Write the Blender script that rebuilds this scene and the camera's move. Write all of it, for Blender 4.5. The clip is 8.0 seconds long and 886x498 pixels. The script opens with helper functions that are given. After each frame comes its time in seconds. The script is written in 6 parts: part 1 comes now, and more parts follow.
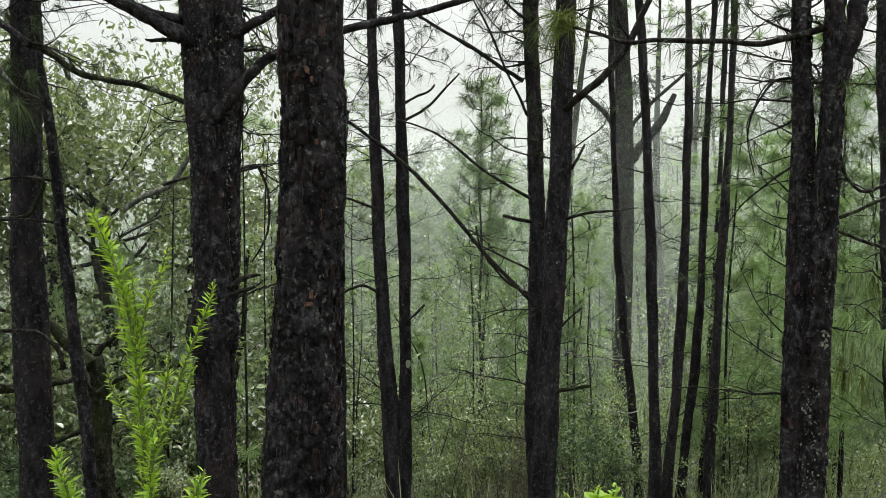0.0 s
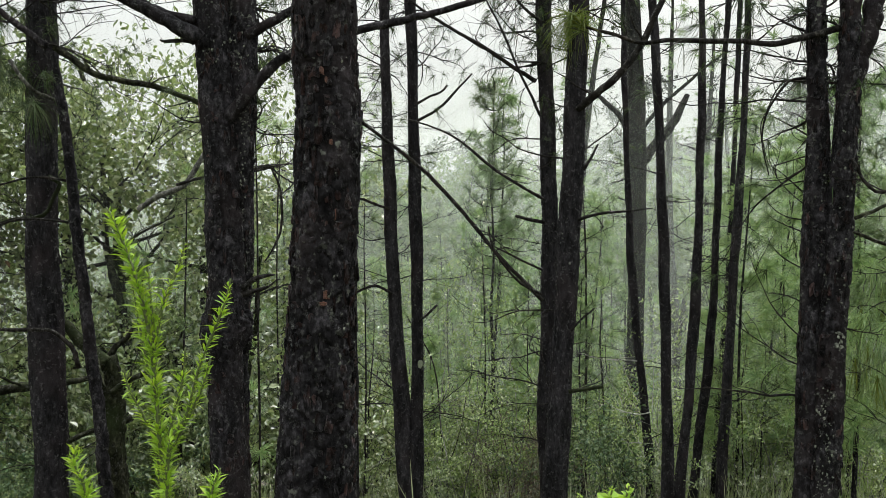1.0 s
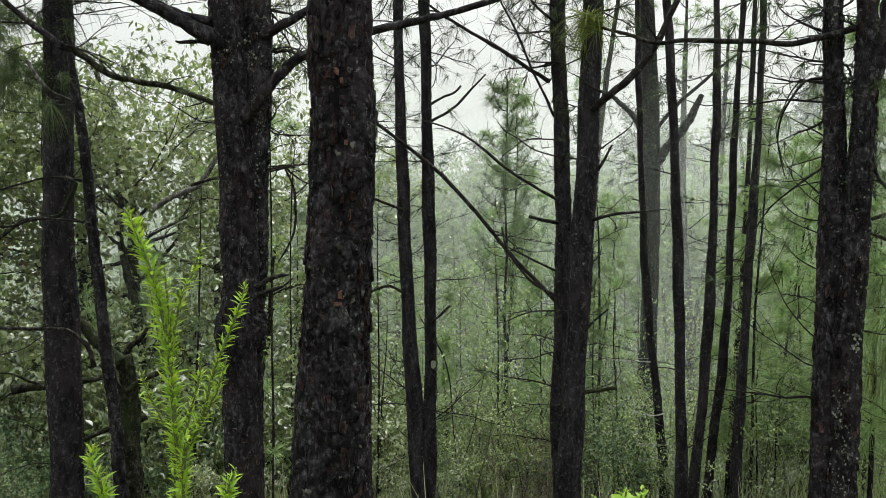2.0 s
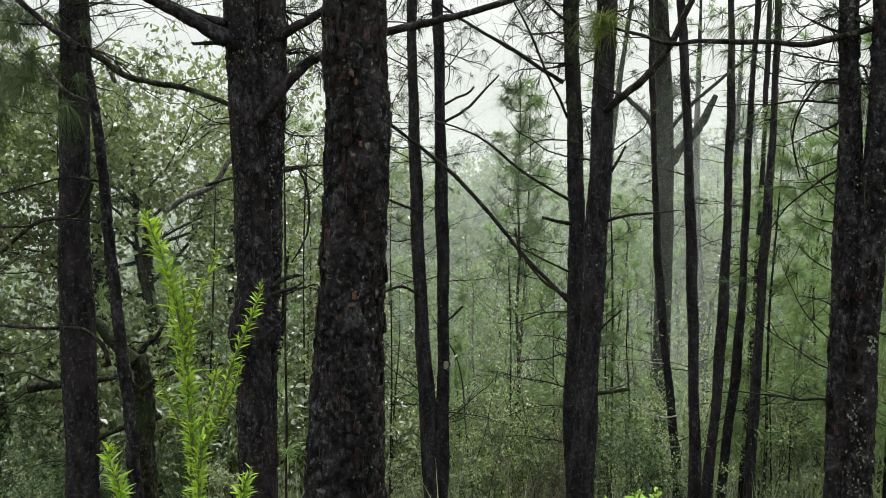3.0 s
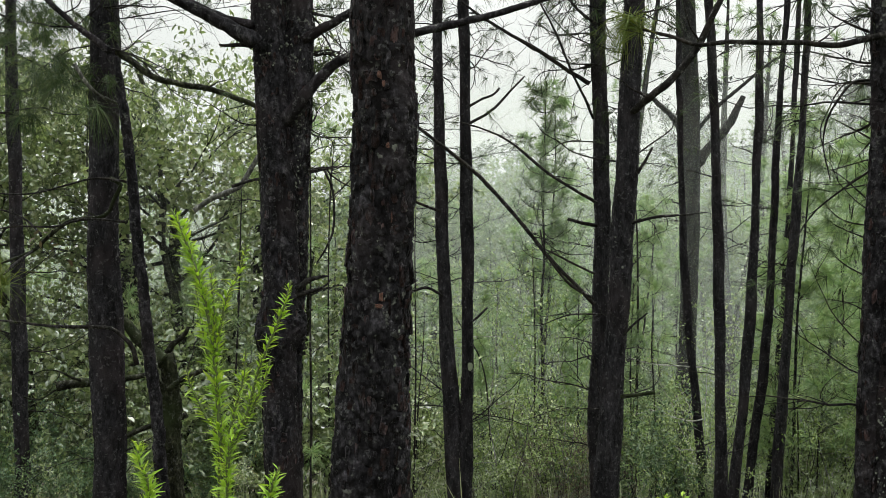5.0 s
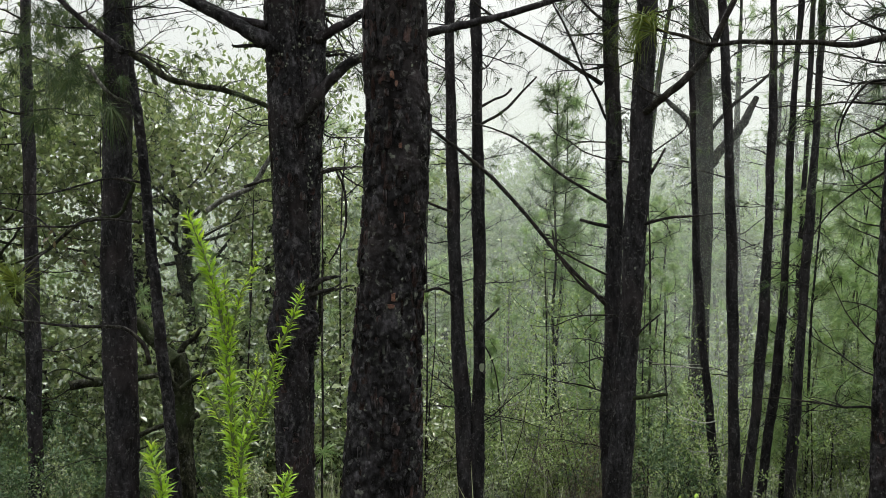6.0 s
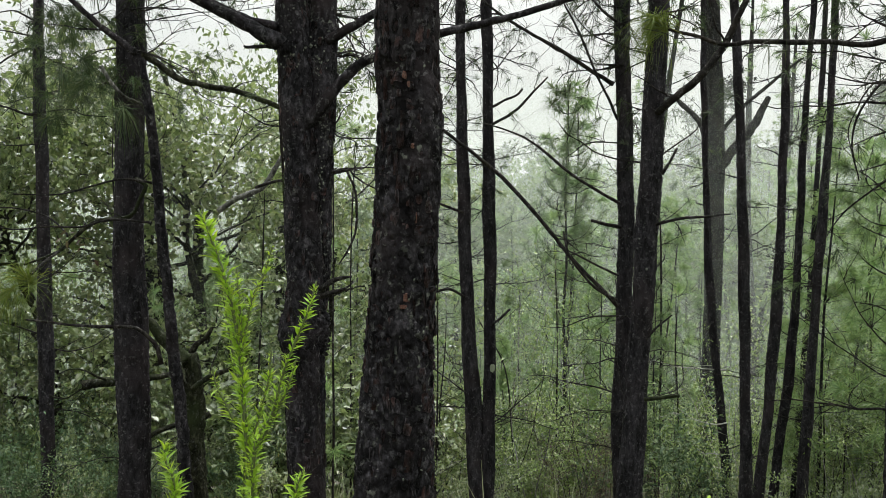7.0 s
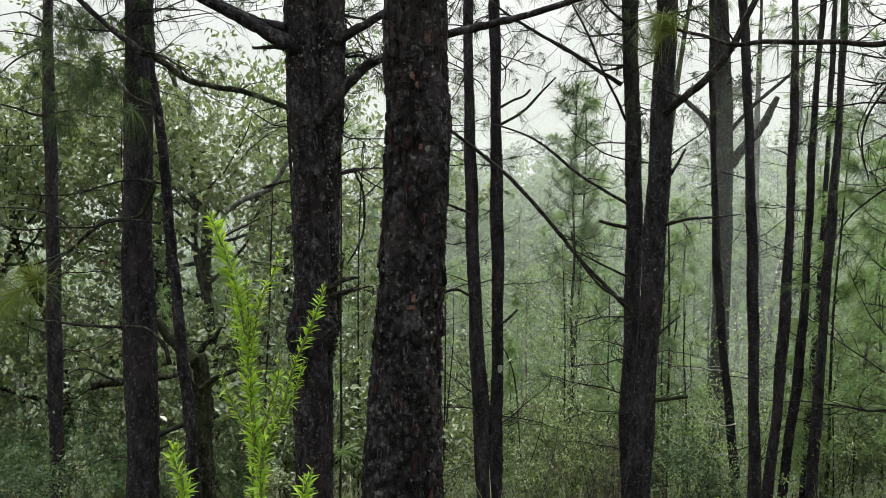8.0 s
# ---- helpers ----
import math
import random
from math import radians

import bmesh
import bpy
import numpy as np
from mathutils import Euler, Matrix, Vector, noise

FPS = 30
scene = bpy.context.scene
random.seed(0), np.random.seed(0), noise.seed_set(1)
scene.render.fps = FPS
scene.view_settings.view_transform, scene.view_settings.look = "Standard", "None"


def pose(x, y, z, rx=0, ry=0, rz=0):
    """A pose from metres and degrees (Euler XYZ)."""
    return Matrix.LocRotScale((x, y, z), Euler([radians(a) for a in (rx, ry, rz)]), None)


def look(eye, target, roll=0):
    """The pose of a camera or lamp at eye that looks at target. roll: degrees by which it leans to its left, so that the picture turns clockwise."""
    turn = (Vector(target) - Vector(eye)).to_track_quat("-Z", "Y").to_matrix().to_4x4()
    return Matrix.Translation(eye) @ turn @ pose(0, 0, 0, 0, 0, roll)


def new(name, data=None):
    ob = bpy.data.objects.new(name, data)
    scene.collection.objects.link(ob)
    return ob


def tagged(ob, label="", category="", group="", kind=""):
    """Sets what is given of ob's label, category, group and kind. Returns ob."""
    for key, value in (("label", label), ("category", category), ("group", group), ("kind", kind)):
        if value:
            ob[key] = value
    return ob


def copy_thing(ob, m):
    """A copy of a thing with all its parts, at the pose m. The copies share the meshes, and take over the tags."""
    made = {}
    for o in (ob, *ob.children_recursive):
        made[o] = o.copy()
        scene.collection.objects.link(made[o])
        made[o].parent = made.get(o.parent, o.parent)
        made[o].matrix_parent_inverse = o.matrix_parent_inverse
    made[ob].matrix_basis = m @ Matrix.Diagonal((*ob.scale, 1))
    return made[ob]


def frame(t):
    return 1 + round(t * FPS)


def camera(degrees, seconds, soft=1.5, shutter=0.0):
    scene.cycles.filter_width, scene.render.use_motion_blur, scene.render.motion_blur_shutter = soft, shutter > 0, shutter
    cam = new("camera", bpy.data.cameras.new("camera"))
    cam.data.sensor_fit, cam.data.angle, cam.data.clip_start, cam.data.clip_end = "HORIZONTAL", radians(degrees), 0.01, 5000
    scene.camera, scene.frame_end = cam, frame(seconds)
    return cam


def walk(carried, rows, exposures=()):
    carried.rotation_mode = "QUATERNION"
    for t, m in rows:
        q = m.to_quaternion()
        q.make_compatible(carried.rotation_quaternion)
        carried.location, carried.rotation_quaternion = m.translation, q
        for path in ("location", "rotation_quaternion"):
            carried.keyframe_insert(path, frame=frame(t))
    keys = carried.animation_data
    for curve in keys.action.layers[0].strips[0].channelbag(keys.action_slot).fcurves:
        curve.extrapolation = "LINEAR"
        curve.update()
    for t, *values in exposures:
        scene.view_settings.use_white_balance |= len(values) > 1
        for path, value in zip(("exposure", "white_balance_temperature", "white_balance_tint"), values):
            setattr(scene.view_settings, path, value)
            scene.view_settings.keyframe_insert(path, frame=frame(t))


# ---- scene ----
cam = camera(54.84, 8.0, 0.6)
EYE, TILT, LEAN = 1.60, -2.00, 0.00
ROWS = [
    (0.0, 0.0000, 0.0000, 0.0000, 0.000, 0.000, -0.000),
    (0.5, -0.0089, -0.0034, -0.0009, 0.352, 0.019, -0.031),
    (1.0, -0.0115, -0.0041, -0.0016, 0.758, 0.030, -0.090),
    (1.5, -0.0160, -0.0021, -0.0011, 1.173, 0.036, -0.150),
    (3.0, -0.0285, -0.0154, 0.0014, 2.421, 0.081, -0.331),
    (3.5, -0.0308, -0.0151, 0.0029, 2.804, 0.087, -0.398),
    (4.0, -0.0349, -0.0156, 0.0037, 3.184, 0.107, -0.444),
    (4.5, -0.0398, -0.0150, 0.0047, 3.590, 0.120, -0.508),
    (6.0, -0.0493, -0.0044, 0.0030, 4.756, 0.180, -0.679),
    (6.5, -0.0545, -0.0006, 0.0019, 5.096, 0.196, -0.689),
    (7.0, -0.0602, -0.0015, 0.0021, 5.411, 0.216, -0.727),
    (7.5, -0.0622, -0.0015, 0.0028, 5.685, 0.228, -0.744),
    (8.0, -0.0638, 0.0005, 0.0041, 5.907, 0.233, -0.767),
]
walk(cam, [(t, pose(0, 0, EYE, TILT, LEAN, 0) @ pose(x, y, z, 90 + pitch, roll, yaw)) for t, x, y, z, yaw, pitch, roll in ROWS])

# ---- sky and light: a white overcast sky over a misty wood ----
world = bpy.data.worlds.new("overcast_sky")
scene.world = world
world.use_nodes = True
wn = world.node_tree
wn.nodes.clear()
sky = wn.nodes.new("ShaderNodeTexSky")
sky.sky_type = "NISHITA"
sky.sun_disc = False
sky.sun_elevation, sky.sun_rotation = radians(55), radians(20)
sky.air_density, sky.dust_density, sky.ozone_density = 1.0, 6.0, 1.0
cloud = wn.nodes.new("ShaderNodeMix")
cloud.data_type = "RGBA"
cloud.inputs["Factor"].default_value = 0.9
cloud.inputs["B"].default_value = (6.75, 7.0, 6.7, 1)      # cloud deck
# an overcast sky is about three times as bright overhead as at the horizon
where = wn.nodes.new("ShaderNodeTexCoord")
split = wn.nodes.new("ShaderNodeSeparateXYZ")
square = wn.nodes.new("ShaderNodeMath")
square.operation = "MULTIPLY"
lift = wn.nodes.new("ShaderNodeMath")
lift.operation = "MULTIPLY_ADD"
lift.inputs[1].default_value, lift.inputs[2].default_value = 4.9, 0.86
wn.links.new(where.outputs["Generated"], split.inputs["Vector"])
wn.links.new(split.outputs["Z"], square.inputs[0])
wn.links.new(split.outputs["Z"], square.inputs[1])
wn.links.new(square.outputs["Value"], lift.inputs[0])
deck = wn.nodes.new("ShaderNodeVectorMath")
deck.operation = "SCALE"
bg = wn.nodes.new("ShaderNodeBackground")
bg.inputs["Strength"].default_value = 0.1
wout = wn.nodes.new("ShaderNodeOutputWorld")
wn.links.new(sky.outputs["Color"], cloud.inputs["A"])
wn.links.new(cloud.outputs["Result"], deck.inputs[0])
wn.links.new(lift.outputs["Value"], deck.inputs["Scale"])
wn.links.new(deck.outputs["Vector"], bg.inputs["Color"])
wn.links.new(bg.outputs["Background"], wout.inputs["Surface"])

sun_data = bpy.data.lights.new("sun", "SUN")
sun_data.energy, sun_data.angle, sun_data.color = 1.8, radians(40), (0.98, 0.98, 0.98)
sun = new("sun", sun_data)
sun.matrix_world = look((4, 10, 20), (0, 0, 0))
scene.view_settings.exposure = 0.34


# ---- materials ----
def material(name, rough=0.7, spec=0.5):
    m = bpy.data.materials.new(name)
    m.use_nodes = True
    b = m.node_tree.nodes["Principled BSDF"]
    b.inputs["Roughness"].default_value = rough
    b.inputs["Specular IOR Level"].default_value = spec
    return m, m.node_tree, b


def node(nt, kind, **kw):
    n = nt.nodes.new(kind)
    for k, v in kw.items():
        n.inputs[k.replace("_", " ")].default_value = v
    return n


def ramp(nt, src, stops):
    r = nt.nodes.new("ShaderNodeValToRGB")
    while len(r.color_ramp.elements) < len(stops):
        r.color_ramp.elements.new(0.5)
    for e, (p, c) in zip(r.color_ramp.elements, stops):
        e.position, e.color = p, (*c, 1)
    nt.links.new(src, r.inputs["Fac"])
    return r.outputs["Color"]


def mixed(nt, fac, a, b):
    m = nt.nodes.new("ShaderNodeMix")
    m.data_type = "RGBA"
    for src, key in ((fac, "Factor"), (a, "A"), (b, "B")):
        if isinstance(src, (tuple, float)):
            m.inputs[key].default_value = (*src, 1) if isinstance(src, tuple) else src
        else:
            nt.links.new(src, m.inputs[key])
    return m.outputs["Result"]


def bark_material(name, dark, mid, red, lichen_at, stretch=1.7, scale=11.0, fine=1.0, shades=(0.8, 1.2), relief=0.018, patchy=1.0):
    m, nt, b = material(name, 0.62, 0.2)
    tex = nt.nodes.new("ShaderNodeTexCoord")
    inf = nt.nodes.new("ShaderNodeObjectInfo")
    far = nt.nodes.new("ShaderNodeMath")
    far.operation = "MULTIPLY"
    far.inputs[1].default_value = 83.0
    nt.links.new(inf.outputs["Random"], far.inputs[0])
    co = nt.nodes.new("ShaderNodeVectorMath")       # every trunk has a bark of its own
    nt.links.new(tex.outputs["Object"], co.inputs[0])
    nt.links.new(far.outputs["Value"], co.inputs[1])
    mp = nt.nodes.new("ShaderNodeMapping")
    mp.inputs["Scale"].default_value = (scale, scale, scale / stretch)
    nt.links.new(co.outputs["Vector"], mp.inputs["Vector"])
    n1 = node(nt, "ShaderNodeTexNoise", Scale=2.5, Detail=8.0, Roughness=0.7)
    nt.links.new(mp.outputs["Vector"], n1.inputs["Vector"])
    base = ramp(nt, n1.outputs["Fac"], [(0.4, dark), (0.5, mid), (0.58, tuple(c * (1 + 1.1 * patchy) for c in mid)), (0.7, tuple(c * (1 + 4 * patchy) for c in mid))])
    n2 = node(nt, "ShaderNodeTexNoise", Scale=2.2 * fine, Detail=4.0)
    nt.links.new(co.outputs["Vector"], n2.inputs["Vector"])
    f2 = ramp(nt, n2.outputs["Fac"], [(0.47, (0, 0, 0)), (0.68, (1, 1, 1))])
    c = mixed(nt, f2, base, red)
    n3 = node(nt, "ShaderNodeTexNoise", Scale=30.0 * fine, Detail=4.0)
    nt.links.new(co.outputs["Vector"], n3.inputs["Vector"])
    f3 = ramp(nt, n3.outputs["Fac"], [(lichen_at, (0, 0, 0)), (lichen_at + 0.05, (1, 1, 1))])
    n5 = node(nt, "ShaderNodeTexNoise", Scale=3.1 * fine, Detail=3.0)
    nt.links.new(co.outputs["Vector"], n5.inputs["Vector"])
    f5 = ramp(nt, n5.outputs["Fac"], [(0.5, (0, 0, 0)), (0.66, (1, 1, 1))])
    both = nt.nodes.new("ShaderNodeMath")
    both.operation = "MULTIPLY"
    nt.links.new(f3, both.inputs[0])
    nt.links.new(f5, both.inputs[1])
    c = mixed(nt, both.outputs["Value"], c, (0.1, 0.105, 0.09))
    vr = nt.nodes.new("ShaderNodeMapRange")
    vr.inputs["To Min"].default_value, vr.inputs["To Max"].default_value = shades
    nt.links.new(inf.outputs["Random"], vr.inputs["Value"])
    n7 = node(nt, "ShaderNodeTexNoise", Detail=2.0)
    nt.links.new(mp.outputs["Vector"] if fine == 1.0 else co.outputs["Vector"], n7.inputs["Vector"])
    n7.inputs["Scale"].default_value = 0.75 if fine == 1.0 else 2.0
    blot = nt.nodes.new("ShaderNodeMapRange")
    blot.inputs["From Min"].default_value, blot.inputs["From Max"].default_value = 0.35, 0.65
    blot.inputs["To Min"].default_value, blot.inputs["To Max"].default_value = 0.55, 1.55
    nt.links.new(n7.outputs["Fac"], blot.inputs["Value"])
    tone = nt.nodes.new("ShaderNodeMath")
    tone.operation = "MULTIPLY"
    nt.links.new(vr.outputs["Result"], tone.inputs[0])
    nt.links.new(blot.outputs["Result"], tone.inputs[1])
    hs = nt.nodes.new("ShaderNodeHueSaturation")
    nt.links.new(tone.outputs["Value"], hs.inputs["Value"])
    nt.links.new(c, hs.inputs["Color"])
    nt.links.new(hs.outputs["Color"], b.inputs["Base Color"])
    n6 = node(nt, "ShaderNodeTexNoise", Scale=26.0 * fine, Detail=3.0, Roughness=0.6)
    nt.links.new(co.outputs["Vector"], n6.inputs["Vector"])
    for key, dry, wet in (("Roughness", 0.75, 0.22), ("Specular IOR Level", 0.05, 0.6)):
        rr = nt.nodes.new("ShaderNodeMapRange")
        rr.inputs["From Min"].default_value, rr.inputs["From Max"].default_value = 0.58, 0.7
        rr.inputs["To Min"].default_value, rr.inputs["To Max"].default_value = dry, wet
        nt.links.new(n6.outputs["Fac"], rr.inputs["Value"])
        nt.links.new(rr.outputs["Result"], b.inputs[key])
    n4 = node(nt, "ShaderNodeTexNoise", Scale=60.0 * fine, Detail=5.0, Roughness=0.7)
    nt.links.new(co.outputs["Vector"], n4.inputs["Vector"])
    add = nt.nodes.new("ShaderNodeMath")
    nt.links.new(n1.outputs["Fac"], add.inputs[0])
    nt.links.new(n4.outputs["Fac"], add.inputs[1])
    bump = node(nt, "ShaderNodeBump", Strength=1.0, Distance=relief)
    nt.links.new(add.outputs["Value"], bump.inputs["Height"])
    nt.links.new(bump.outputs["Normal"], b.inputs["Normal"])
    return m


def leaf_material(name, stops, rough=0.4, spec=0.5, trans=0.35, glow=(0.16, 0.2, 0.03), wet=0.0):
    """Thin leaf: gloss on top, some light through it; every leaf has its own shade."""
    m, nt, b = material(name, rough, spec)
    b.inputs["Coat Weight"].default_value, b.inputs["Coat Roughness"].default_value = wet, 0.12
    geo = nt.nodes.new("ShaderNodeNewGeometry")
    inf = nt.nodes.new("ShaderNodeObjectInfo")
    mul = nt.nodes.new("ShaderNodeMath")
    mul.operation = "MULTIPLY_ADD"
    mul.inputs[1].default_value = 0.75
    sc = nt.nodes.new("ShaderNodeMath")
    sc.operation = "MULTIPLY"
    sc.inputs[1].default_value = 0.25
    nt.links.new(inf.outputs["Random"], sc.inputs[0])
    nt.links.new(geo.outputs["Random Per Island"], mul.inputs[0])
    nt.links.new(sc.outputs["Value"], mul.inputs[2])
    col = ramp(nt, mul.outputs["Value"], stops)
    co = nt.nodes.new("ShaderNodeTexCoord")
    n = node(nt, "ShaderNodeTexNoise", Scale=30.0, Detail=3.0)
    nt.links.new(co.outputs["Object"], n.inputs["Vector"])
    hsv = nt.nodes.new("ShaderNodeHueSaturation")
    mr = nt.nodes.new("ShaderNodeMapRange")
    mr.inputs["To Min"].default_value, mr.inputs["To Max"].default_value = 0.7, 1.3
    nt.links.new(n.outputs["Fac"], mr.inputs["Value"])
    nt.links.new(mr.outputs["Result"], hsv.inputs["Value"])
    nt.links.new(col, hsv.inputs["Color"])
    nt.links.new(hsv.outputs["Color"], b.inputs["Base Color"])
    tr = nt.nodes.new("ShaderNodeBsdfTranslucent")
    tc = mixed(nt, 0.5, hsv.outputs["Color"], glow)
    nt.links.new(tc, tr.inputs["Color"])
    mx = nt.nodes.new("ShaderNodeMixShader")
    mx.inputs["Fac"].default_value = trans
    nt.links.new(b.outputs["BSDF"], mx.inputs[1])
    nt.links.new(tr.outputs["BSDF"], mx.inputs[2])
    nt.links.new(mx.outputs["Shader"], nt.nodes["Material Output"].inputs["Surface"])
    return m


# pale see-through surface that stands in for haze, thinning out upwards
def haze_sheet_material(name, amount, thick_to, gone_at):
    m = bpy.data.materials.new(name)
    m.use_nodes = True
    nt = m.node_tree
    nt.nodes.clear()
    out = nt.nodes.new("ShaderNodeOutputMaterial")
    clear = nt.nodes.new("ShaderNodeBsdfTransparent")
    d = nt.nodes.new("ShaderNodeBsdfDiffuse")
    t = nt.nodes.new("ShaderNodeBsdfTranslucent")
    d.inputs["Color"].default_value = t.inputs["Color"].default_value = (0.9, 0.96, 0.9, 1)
    veil = nt.nodes.new("ShaderNodeMixShader")
    nt.links.new(d.outputs["BSDF"], veil.inputs[1])
    nt.links.new(t.outputs["BSDF"], veil.inputs[2])
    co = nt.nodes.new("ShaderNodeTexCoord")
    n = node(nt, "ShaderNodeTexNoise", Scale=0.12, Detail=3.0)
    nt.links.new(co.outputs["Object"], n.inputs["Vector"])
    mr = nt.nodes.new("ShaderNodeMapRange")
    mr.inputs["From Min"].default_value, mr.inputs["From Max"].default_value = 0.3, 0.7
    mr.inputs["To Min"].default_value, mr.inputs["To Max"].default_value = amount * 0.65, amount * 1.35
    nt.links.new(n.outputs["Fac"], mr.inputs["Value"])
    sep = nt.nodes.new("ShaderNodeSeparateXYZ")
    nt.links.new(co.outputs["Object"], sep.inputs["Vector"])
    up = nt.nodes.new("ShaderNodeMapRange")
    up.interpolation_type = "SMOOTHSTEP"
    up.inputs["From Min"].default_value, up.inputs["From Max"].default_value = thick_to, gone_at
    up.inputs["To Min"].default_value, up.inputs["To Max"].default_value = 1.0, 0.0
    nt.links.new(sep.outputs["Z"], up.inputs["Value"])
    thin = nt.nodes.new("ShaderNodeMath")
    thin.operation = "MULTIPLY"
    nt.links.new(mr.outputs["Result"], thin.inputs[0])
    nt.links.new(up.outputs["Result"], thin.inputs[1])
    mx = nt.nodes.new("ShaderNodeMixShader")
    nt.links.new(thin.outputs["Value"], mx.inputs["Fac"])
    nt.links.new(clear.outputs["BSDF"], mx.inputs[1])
    nt.links.new(veil.outputs["Shader"], mx.inputs[2])
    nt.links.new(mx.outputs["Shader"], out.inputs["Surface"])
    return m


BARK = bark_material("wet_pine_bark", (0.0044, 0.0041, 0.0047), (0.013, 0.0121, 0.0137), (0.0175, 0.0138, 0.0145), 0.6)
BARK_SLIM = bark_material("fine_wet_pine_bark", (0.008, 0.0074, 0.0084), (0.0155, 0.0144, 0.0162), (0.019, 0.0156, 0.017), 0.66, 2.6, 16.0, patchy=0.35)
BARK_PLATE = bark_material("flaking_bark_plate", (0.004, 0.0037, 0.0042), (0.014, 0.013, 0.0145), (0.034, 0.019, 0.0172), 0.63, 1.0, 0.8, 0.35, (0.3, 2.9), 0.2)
BARK_GREY = bark_material("grey_dead_bark", (0.004, 0.0038, 0.0037), (0.009, 0.0086, 0.008), (0.012, 0.009, 0.0075), 0.64)
BARK_MOSS = bark_material("mossy_bark", (0.006, 0.006, 0.004), (0.014, 0.0145, 0.009), (0.016, 0.021, 0.009), 0.64)
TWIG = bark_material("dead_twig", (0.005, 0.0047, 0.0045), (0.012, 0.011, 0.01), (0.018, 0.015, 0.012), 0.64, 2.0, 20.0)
TWIG_PALE = bark_material("pale_limb", (0.04, 0.04, 0.036), (0.055, 0.055, 0.048), (0.06, 0.065, 0.045), 0.64, 2.0, 14.0)
TWIG_BARE = bark_material("barkless_weathered_twig", (0.13, 0.13, 0.11), (0.22, 0.22, 0.19), (0.25, 0.25, 0.2), 0.64, 2.0, 20.0, patchy=0.15)
NEEDLE = leaf_material("pine_needles", [(0.0, (0.075, 0.145, 0.05)), (0.5, (0.16, 0.275, 0.082)), (0.9, (0.27, 0.345, 0.125)), (1.0, (0.24, 0.19, 0.07))], 0.38, 0.6, 0.42, (0.22, 0.32, 0.1))
# darkened copy of the needle greens: shade against the sky put into the colour
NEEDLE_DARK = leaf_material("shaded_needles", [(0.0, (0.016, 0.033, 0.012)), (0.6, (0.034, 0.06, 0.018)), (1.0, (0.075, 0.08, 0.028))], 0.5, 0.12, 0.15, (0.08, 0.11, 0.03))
NEEDLE_MID = leaf_material("grey_green_needles", [(0.0, (0.042, 0.083, 0.03)), (0.55, (0.085, 0.145, 0.05)), (1.0, (0.16, 0.19, 0.07))], 0.4, 0.5, 0.28, (0.13, 0.18, 0.05))
NEEDLE_YELLOW = leaf_material("yellow_green_needles", [(0.0, (0.035, 0.066, 0.01)), (0.6, (0.08, 0.115, 0.016)), (1.0, (0.15, 0.15, 0.026))], 0.5, 0.12, 0.25, (0.18, 0.22, 0.03))
LEAF = leaf_material("broad_leaves", [(0.0, (0.032, 0.058, 0.028)), (0.45, (0.125, 0.172, 0.076)), (0.85, (0.26, 0.305, 0.15)), (0.97, (0.23, 0.24, 0.11)), (1.0, (0.22, 0.11, 0.03))], 0.15, 1.0, 0.4, (0.26, 0.33, 0.08), 0.8)
LEAF_FAR = leaf_material("distant_leaves", [(0.0, (0.045, 0.08, 0.035)), (0.5, (0.11, 0.16, 0.07)), (1.0, (0.2, 0.24, 0.11))], 0.55, 0.25, 0.35, (0.24, 0.32, 0.08))
# the palest stop puts glints of sky on wet leaves into the colour
LEAF_SMALL = leaf_material("shrub_leaves", [(0.0, (0.08, 0.125, 0.046)), (0.5, (0.158, 0.238, 0.068)), (0.72, (0.275, 0.355, 0.13)), (0.95, (0.46, 0.52, 0.31))], 0.17, 1.0, 0.4, (0.27, 0.36, 0.06), 0.25)
WEED = leaf_material("bright_weed_leaves", [(0.0, (0.11, 0.23, 0.025)), (0.6, (0.23, 0.38, 0.035)), (0.96, (0.42, 0.5, 0.05)), (1.0, (0.55, 0.34, 0.04))], 0.5, 0.4, 0.45, (0.4, 0.6, 0.02))
LEAF_DARK = leaf_material("dark_evergreen_leaves", [(0.0, (0.02, 0.045, 0.02)), (0.6, (0.045, 0.085, 0.035)), (1.0, (0.1, 0.13, 0.05))], 0.42, 0.25, 0.25, (0.1, 0.16, 0.03))
STEM = leaf_material("green_stem", [(0.0, (0.05, 0.07, 0.02)), (1.0, (0.08, 0.1, 0.03))], 0.5, 0.4, 0.1)


def ground_material():
    m, nt, b = material("forest_floor", 0.85, 0.3)
    co = nt.nodes.new("ShaderNodeTexCoord")
    n1 = node(nt, "ShaderNodeTexNoise", Scale=0.5, Detail=5.0)
    n2 = node(nt, "ShaderNodeTexNoise", Scale=14.0, Detail=6.0, Roughness=0.7)
    for n in (n1, n2):
        nt.links.new(co.outputs["Object"], n.inputs["Vector"])
    litter = ramp(nt, n2.outputs["Fac"], [(0.3, (0.03, 0.02, 0.012)), (0.6, (0.09, 0.06, 0.035)), (0.8, (0.16, 0.11, 0.06))])
    grass = ramp(nt, n2.outputs["Fac"], [(0.3, (0.03, 0.05, 0.012)), (0.7, (0.09, 0.13, 0.03))])
    f = ramp(nt, n1.outputs["Fac"], [(0.4, (0, 0, 0)), (0.6, (1, 1, 1))])
    nt.links.new(mixed(nt, f, litter, grass), b.inputs["Base Color"])
    bump = node(nt, "ShaderNodeBump", Strength=0.8, Distance=0.05)
    nt.links.new(n2.outputs["Fac"], bump.inputs["Height"])
    nt.links.new(bump.outputs["Normal"], b.inputs["Normal"])
    return m


